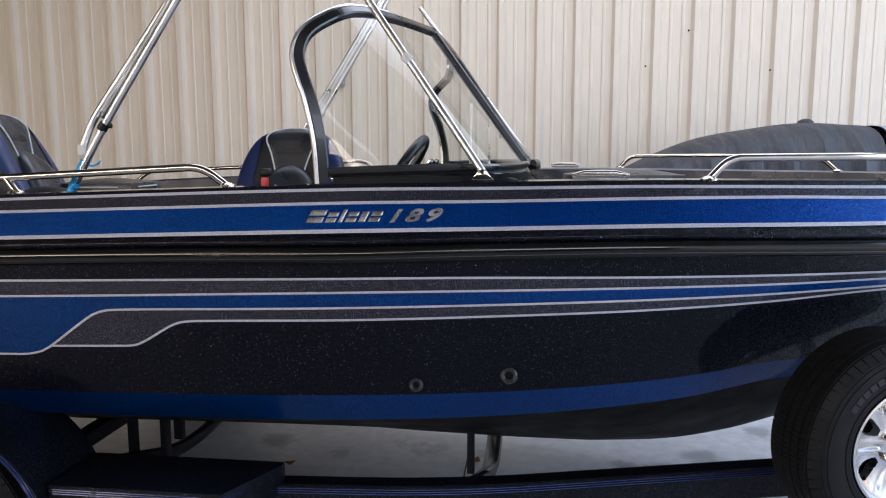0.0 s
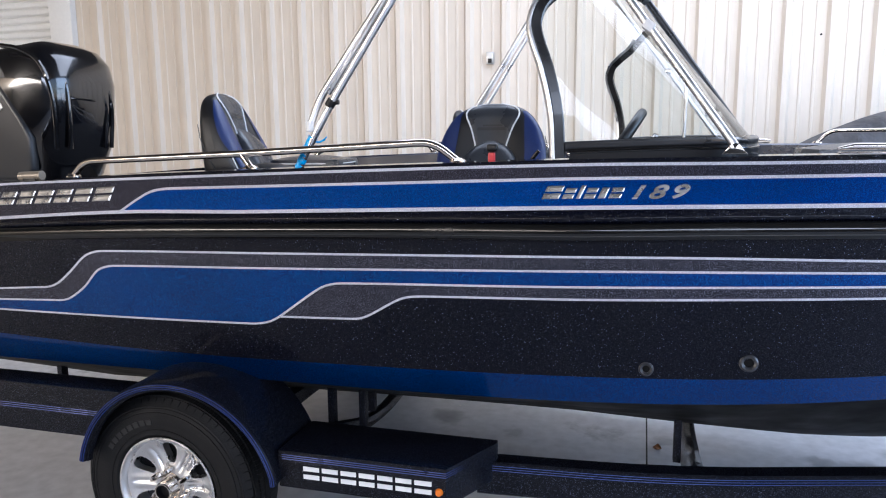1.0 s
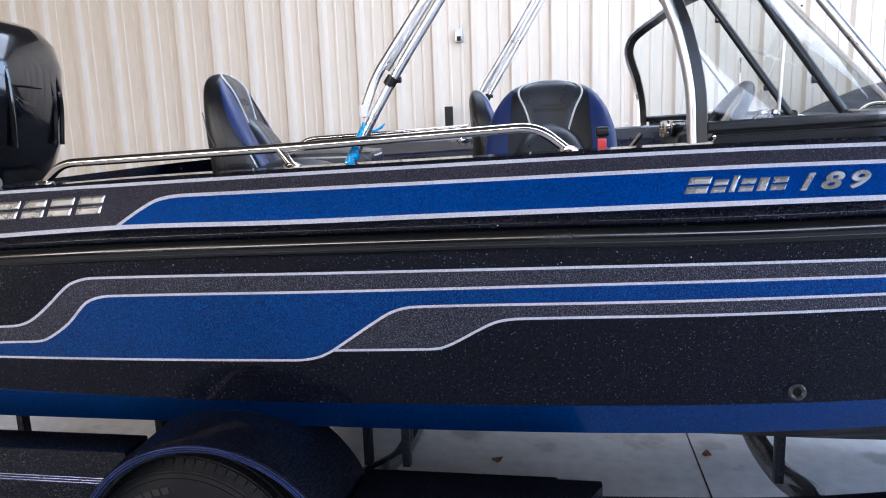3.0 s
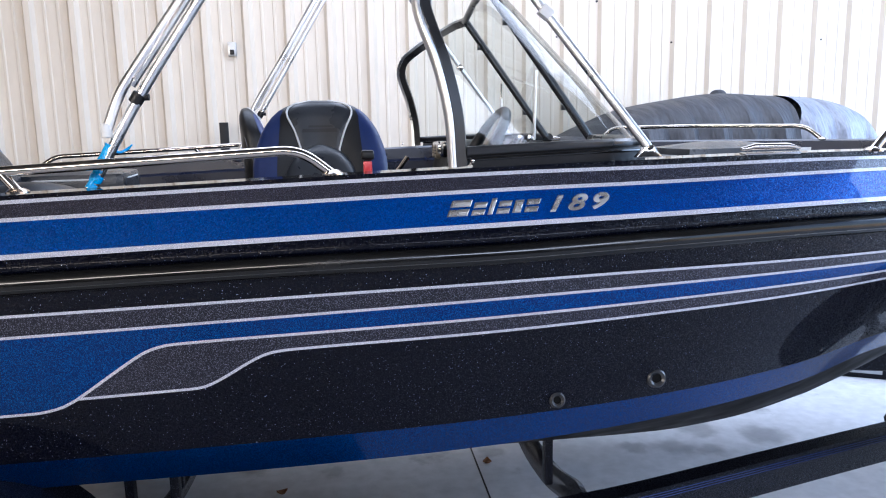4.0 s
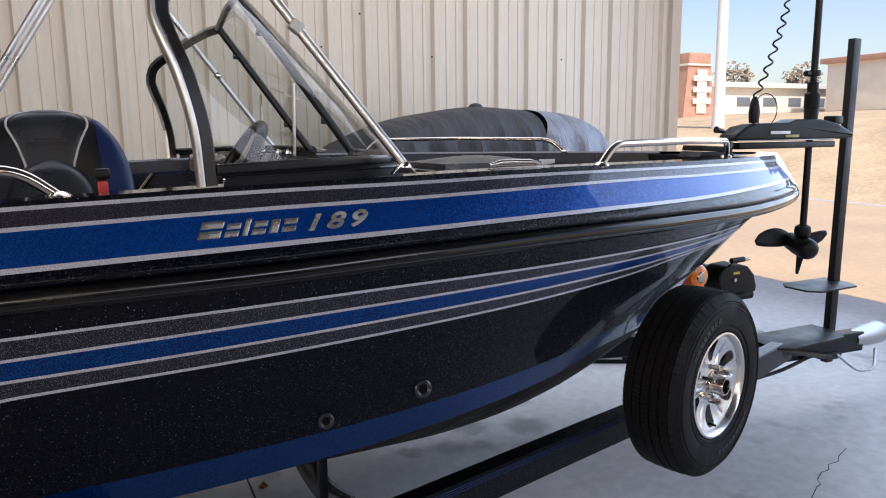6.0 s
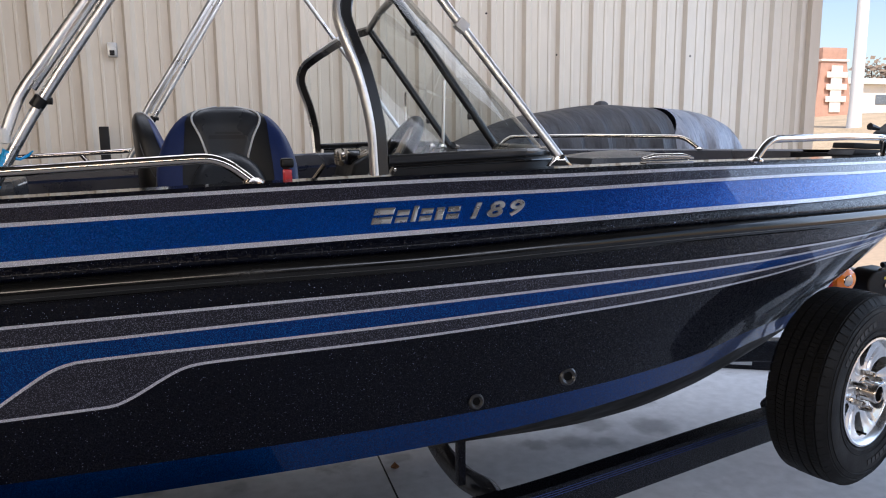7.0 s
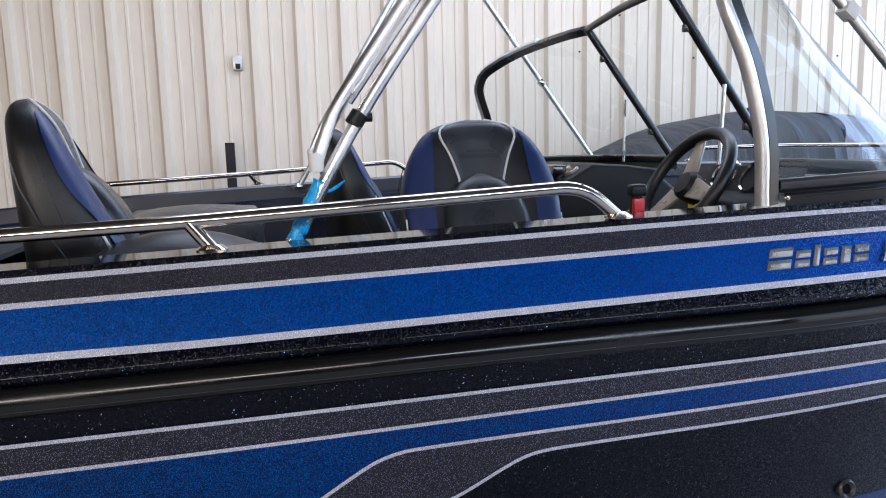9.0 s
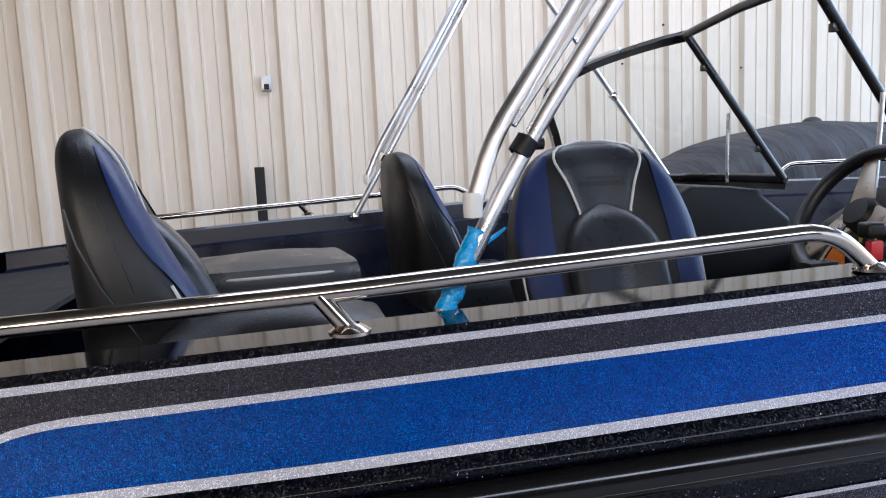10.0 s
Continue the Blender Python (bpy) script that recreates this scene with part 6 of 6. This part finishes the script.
def cover_sheet(x0, x1, n, skew=0.0):
    grid = []
    for i in range(n + 1):
        row = []
        for j in range(29):
            a = math.pi * j / 28
            x = x0 + (x1 - x0) * i / n
            if skew:
                x += skew * math.sin(a) * (1 - i / n)
            ridge = curve_at([(0.55, 1.22), (0.9, 1.42), (1.2, 1.58), (1.53, 1.70), (1.95, 1.785), (2.35, 1.815), (2.87, 1.785), (3.26, 1.73), (3.45, 1.63), (3.58, 1.47), (3.66, 1.22)], x)
            hw = curve_at([(0.55, 0.30), (1.1, 0.58), (2.3, 0.66), (3.2, 0.58), (3.66, 0.25)], x)
            low = 1 - math.sin(a) ** 4 * 0.6
            fold = (0.042 * math.sin(x * 23 + 1.4 * math.sin(3 * x) + 1.5 * math.cos(a)) + 0.012 * math.sin(x * 57 + 4 * math.cos(a))) * low
            c = math.cos(a)
            row.append((x, 6.2 + (hw + fold) * math.copysign(abs(c) ** 0.8, c), 0.95 + (ridge - 0.95) * math.sin(a) ** 0.42 + 0.004 * math.sin(x * 9)))
        grid.append(row)
    return sheet(grid)


part("canvas", cover_sheet(0.55, 2.70, 60), COVER, cov, "dark wrinkled canvas")
part("tarp_end", moved(cover_sheet(2.62, 3.66, 44, 0.16), Matrix.Translation((0, 0, 0.004))), COVER_LIGHT, cov, "silver wrinkled tarp")
bm = bmesh.new()
bmesh.ops.create_uvsphere(bm, u_segments=16, v_segments=8, radius=0.075)
for v in bm.verts:
    v.co = Vector((v.co.x * 0.8, v.co.y, v.co.z * 0.5)) + Vector((2.345, 6.2, 1.815))
part("ridge_cap", bm, COVER, cov)
hullp = [(0.6, 0.35), (3.5, 0.35), (3.68, 0.7), (3.66, 1.2), (0.55, 1.22), (0.5, 0.7)]
part("hull", prism(hullp, "y", 5.62, 6.80, 0.08, 3), GEL_BLACK, cov, "dark hull")
for x in (1.2, 3.1):
    part("stand", box(x - 0.05, x + 0.05, 5.9, 6.7, 0.0, 0.36, 0.01), TRAILER, cov)

# ---------------------------------------------------------------- wall details and floor
sock = thing("wall_outlet", (-1.53, WALL_Y, 2.22), "small grey outlet box on the wall sheeting", "outlet")
part("box", box(-1.565, -1.495, WALL_Y - 0.045, WALL_Y - 0.001, 2.215, 2.325, 0.006), GALV, sock)
part("socket_face", box(-1.548, -1.512, WALL_Y - 0.049, WALL_Y - 0.0455, 2.225, 2.265, 0.002), DARK, sock)
stake = thing("marker_post", (-1.62, 6.9, 0.0), "dark flat marker post standing by the wall", "post")
part("post", box(-1.655, -1.585, 6.88, 6.92, 0.0, 1.67, 0.006), DARK, stake)
for x, z, r in ((1.27, 2.36, 0.008), (1.63, 2.66, 0.009), (2.33, 2.31, 0.008), (2.69, 2.98, 0.010), (3.78, 2.33, 0.009), (1.27, 2.98, 0.007)):
    sc = thing("wall_screw", (x, WALL_Y - 0.036, z), "small dark screw in the wall sheeting", "screw", "wall screws")
    part("screw_head", lathe([(0, -0.012), (r, -0.010), (r, 0.0), (0, 0.0)], 10, "y", (x - 0.02, WALL_Y - 0.037, z)), DARK, sc)
for x, y0, y1 in ((-0.058, 2.9, 7.0),):
    j = link("floor_joint", box(x - 0.004, x + 0.004, y0, y1, 0.0005, 0.0015), DARK)
    tagged(j, "dark saw-cut joint in the concrete floor", "joint", kind="structure")
crack = [(2.75, 2.93), (2.64, 2.89), (2.58, 2.85), (2.51, 2.85), (2.46, 2.81), (2.41, 2.81), (2.33, 2.77), (2.30, 2.73), (2.26, 2.72), (2.15, 2.66)]
bm = sheet([[(x, y - 0.002, 0.0012), (x, y + 0.003, 0.0012)] for x, y in crack])
tagged(link("floor_crack", bm, DARK), "thin dark crack in the concrete floor", "crack", kind="structure")
GRIT = material("white_grit", (0.7, 0.68, 0.64), 0.8, vary=0.1)
for x, y in ((-1.11, 4.16), (0.30, 3.45), (0.36, 3.42), (1.32, 2.45), (1.62, 3.7)):
    g = thing("paint_chip", (x, y, 0.0), "small white paint chip on the concrete", "chip", "paint chips")
    part("flake", box(x - 0.008, x + 0.007, y - 0.006, y + 0.008, 0.0005, 0.006, 0.002), GRIT, g)
DRY = material("dry_leaf", (0.22, 0.09, 0.03), 0.7, vary=0.3, scale=40)
for x, y, a in ((-0.96, 3.69, 20), (-0.008, 3.83, 80), (-0.2, 4.5, 130)):
    lf = thing("dry_leaf", (x, y, 0.0), "curled brown dry leaf on the concrete", "leaf", "dry leaves")
    bm = sheet([[(0.05 * (u - 0.5), 0.022 * math.sin(math.pi * u) * v, 0.003 + 0.014 * (2 * u - 1) ** 2 + 0.008 * v * v) for v in (-1, -0.5, 0, 0.5, 1)] for u in [k / 8 for k in range(9)]])
    o = part("blade", moved(bm, Matrix.Translation((x, y, 0)) @ Matrix.Rotation(radians(a), 4, "Z")), DRY, lf)
    o.modifiers.new("thickness", "SOLIDIFY").thickness = 0.0015

# roll-up door beyond the sheeting
dj = link("trim", box(-6.42, -6.13, WALL_Y - 0.08, WALL_Y + 0.2, 0, 4.3, 0.01), WHITE_PAINT)
tagged(dj, "white door jamb at the wall's end", "trim", kind="structure")
door = tagged(link("door_1", box(-9.6, -6.42, WALL_Y + 0.06, WALL_Y + 0.2, 0, 4.3), WHITE_PAINT), "white closed roll-up door of horizontal slats", "door", kind="structure")
for k in range(53):
    z = 0.04 + k * 0.080
    bm = prism([(WALL_Y + 0.058, z), (WALL_Y + 0.03, z + 0.015), (WALL_Y + 0.022, z + 0.04), (WALL_Y + 0.03, z + 0.062), (WALL_Y + 0.058, z + 0.075)], "x", -9.6, -6.43)
    part("slat", bm, WHITE_PAINT, door)
tagged(link("wall_north_end", box(-10.5, -9.6, WALL_Y, WALL_Y + 0.2, 0, 4.3), STEEL_WALL), "plain cream wall beyond the door", "wall", kind="structure")

# ---------------------------------------------------------------- outside
# outdoor brick, window glass and foliage are paled in colour to suggest haze
BRICK = material("red_brick", (0.50, 0.29, 0.21), 0.8, vary=0.25, scale=3)
CREAM = material("cream_stucco", (0.76, 0.71, 0.63), 0.8, vary=0.1, scale=1)
FAR_GLASS = material("far_window_glass", (0.16, 0.19, 0.22), 0.2, vary=0.1)
ASPHALT = material("asphalt", (0.055, 0.055, 0.057), 0.85, vary=0.2, scale=2)
# ground that climbs from the yard to the street
def rise(x):
    return curve_at([(14.2, -0.15), (18.0, 0.35), (24.0, 1.65), (34.0, 2.40), (60.0, 3.0), (120.0, 3.4)], x)


DRY_GRASS = material("dry_grass", (0.55, 0.42, 0.27), 0.9, vary=0.35, scale=0.7)
bx = [14.2 + 1.6 * k for k in range(66)]
bk = link("ground_bank", sheet([[(x, y, rise(x)) for y in (-140, -60, 0, 30, 60, 100, 180)] for x in bx], flip=True), DRY_GRASS)
tagged(bk, "bank of dry tan grass climbing to the street", "bank", kind="structure")
tower = thing("sign_tower", (33.9, 36.6, 2.3), "tapering red brick sign tower with a pale centre panel", "tower")
bm = bmesh.new()
lo_, hi_ = [(32.5, 35.8), (35.3, 35.8), (35.3, 37.4), (32.5, 37.4)], [(33.0, 36.0), (34.85, 36.0), (34.85, 37.2), (33.0, 37.2)]
a_, b_ = [bm.verts.new((x, y, 2.2)) for x, y in lo_], [bm.verts.new((x, y, 5.55)) for x, y in hi_]
bm.faces.new(b_), bm.faces.new(a_[::-1])
for k in range(4):
    bm.faces.new((a_[k], a_[(k + 1) % 4], b_[(k + 1) % 4], b_[k]))
part("shaft", bm, BRICK, tower, smooth=False)
part("cap", box(33.05, 34.83, 36.0, 37.2, 5.68, 6.35, 0.05), BRICK, tower)
part("cornice", box(32.9, 34.95, 35.9, 37.3, 5.55, 5.68, 0.03), CREAM, tower, "cream cornice")
part("panel", box(33.55, 34.35, 35.74, 35.80, 2.6, 5.3, 0.02), CREAM, tower, "cream sign panel")
for z in (3.2, 3.9, 4.6):
    part("sign_panel", box(33.2, 34.7, 35.70, 35.76, z, z + 0.34, 0.02), CREAM, tower, "small pale sign board")
lp = thing("street_lamp", (24.2, 24.8, 1.6), "tall pale steel street lamp", "street lamp")
part("pole", lathe([(0.30, 1.5), (0.24, 2.6), (0.20, 14.0), (0, 14.0)], 14, "z", (24.2, 24.8, 0)), WHITE_PAINT, lp)
part("lamp_arm", tube([(24.2, 24.8, 13.8), (25.6, 24.4, 14.2)], 0.05, 8), WHITE_PAINT, lp)


def shop(name, x0, x1, y0, y1, h, wall, roof, label, n):
    g = rise((x0 + x1) / 2)
    h += g
    ob = thing(name, ((x0 + x1) / 2, (y0 + y1) / 2, g - 0.3), label, "building", "roadside buildings")
    part("wall", box(x0, x1, y0, y1, g - 0.6, h, 0.05), wall, ob)
    part("roof", box(x0 - 0.5, x1 + 0.5, y0 - 0.6, y1 + 0.5, h, h + 0.5, 0.05), roof, ob)
    for k in range(n):
        w = (x1 - x0) / n
        xx = x0 + w * (k + 0.25)
        part("window", box(xx, xx + w * 0.5, y0 - 0.05, y0 + 0.05, g + 0.8, g + (h - g) * 0.65, 0.02), FAR_GLASS, ob, "grey glass window")
    return ob


shop("shop_building", 52, 70, 54, 62, 2.6, CREAM, WHITE_PAINT, "low cream shop with a white roof", 5)
shop("shop_building", 64, 86, 40, 50, 4.6, CREAM, BRICK, "low cream shop with a red roof", 6)
shop("shop_building", 30, 44, 62, 70, 3.6, BRICK, WHITE_PAINT, "low brick shop with a white roof", 4)
TREE_MAT = material("autumn_foliage", (0.27, 0.20, 0.14), 0.8, vary=0.4, scale=1.2)
BARK = material("bark", (0.10, 0.075, 0.055), 0.9, vary=0.3)
rng = random.Random(7)
for k in range(16):
    tx, ty = 40 + k * 5.0 + rng.uniform(-1, 1), 92 - k * 4.3 + rng.uniform(-2, 2)
    hgt = rng.uniform(5.5, 8.5)
    g = rise(tx)
    hgt *= 0.8
    tr = thing("tree", (tx, ty, g - 0.1), "bare brownish roadside tree in autumn", "tree", "roadside trees")
    part("trunk", tube([(tx, ty, g - 0.1), (tx + 0.1, ty, g + hgt * 0.4), (tx, ty + 0.1, g + hgt * 0.8)], [0.22, 0.15, 0.05], 8), BARK, tr)
    bm = bmesh.new()
    for q in range(420):
        d = Vector((rng.gauss(0, 1), rng.gauss(0, 1), rng.gauss(0, 0.8)))
        d = d.normalized() * rng.uniform(0.4, 1.0)
        c = Vector((tx + d.x * hgt * 0.38, ty + d.y * hgt * 0.38, g + hgt * 0.68 + d.z * hgt * 0.32))
        r = rng.uniform(0.12, 0.34)
        e = Vector((rng.uniform(-1, 1), rng.uniform(-1, 1), rng.uniform(-1, 1))).normalized()
        f = e.orthogonal().normalized()
        bm.faces.new([bm.verts.new(c + r * v) for v in (e, f, -e, -f * 0.8)])
    part("crown", bm, TREE_MAT, tr, smooth=False)
kb = link("kerb", box(14.0, 14.25, -60, 90, -0.155, 0.0, 0.01), CONCRETE)
tagged(kb, "pale concrete kerb along the road", "kerb", kind="structure")
rd = link("road", sheet([[(x, y, rise(x) + 0.03) for y in (-140, -60, 0, 30, 60, 100, 180)] for x in (40.0, 41.6, 43.2, 44.8, 46.4)], flip=True), ASPHALT)
tagged(rd, "grey asphalt street on top of the bank", "road", kind="structure")
pv = link("pavement", box(5.9, 14.0, -60, 90, -0.155, -0.005), material("pale_concrete_apron", (0.56, 0.42, 0.28), 0.7, vary=0.15, scale=0.8, bump=0.05))
tagged(pv, "pale sunlit concrete apron outside the bay", "pavement", kind="structure")
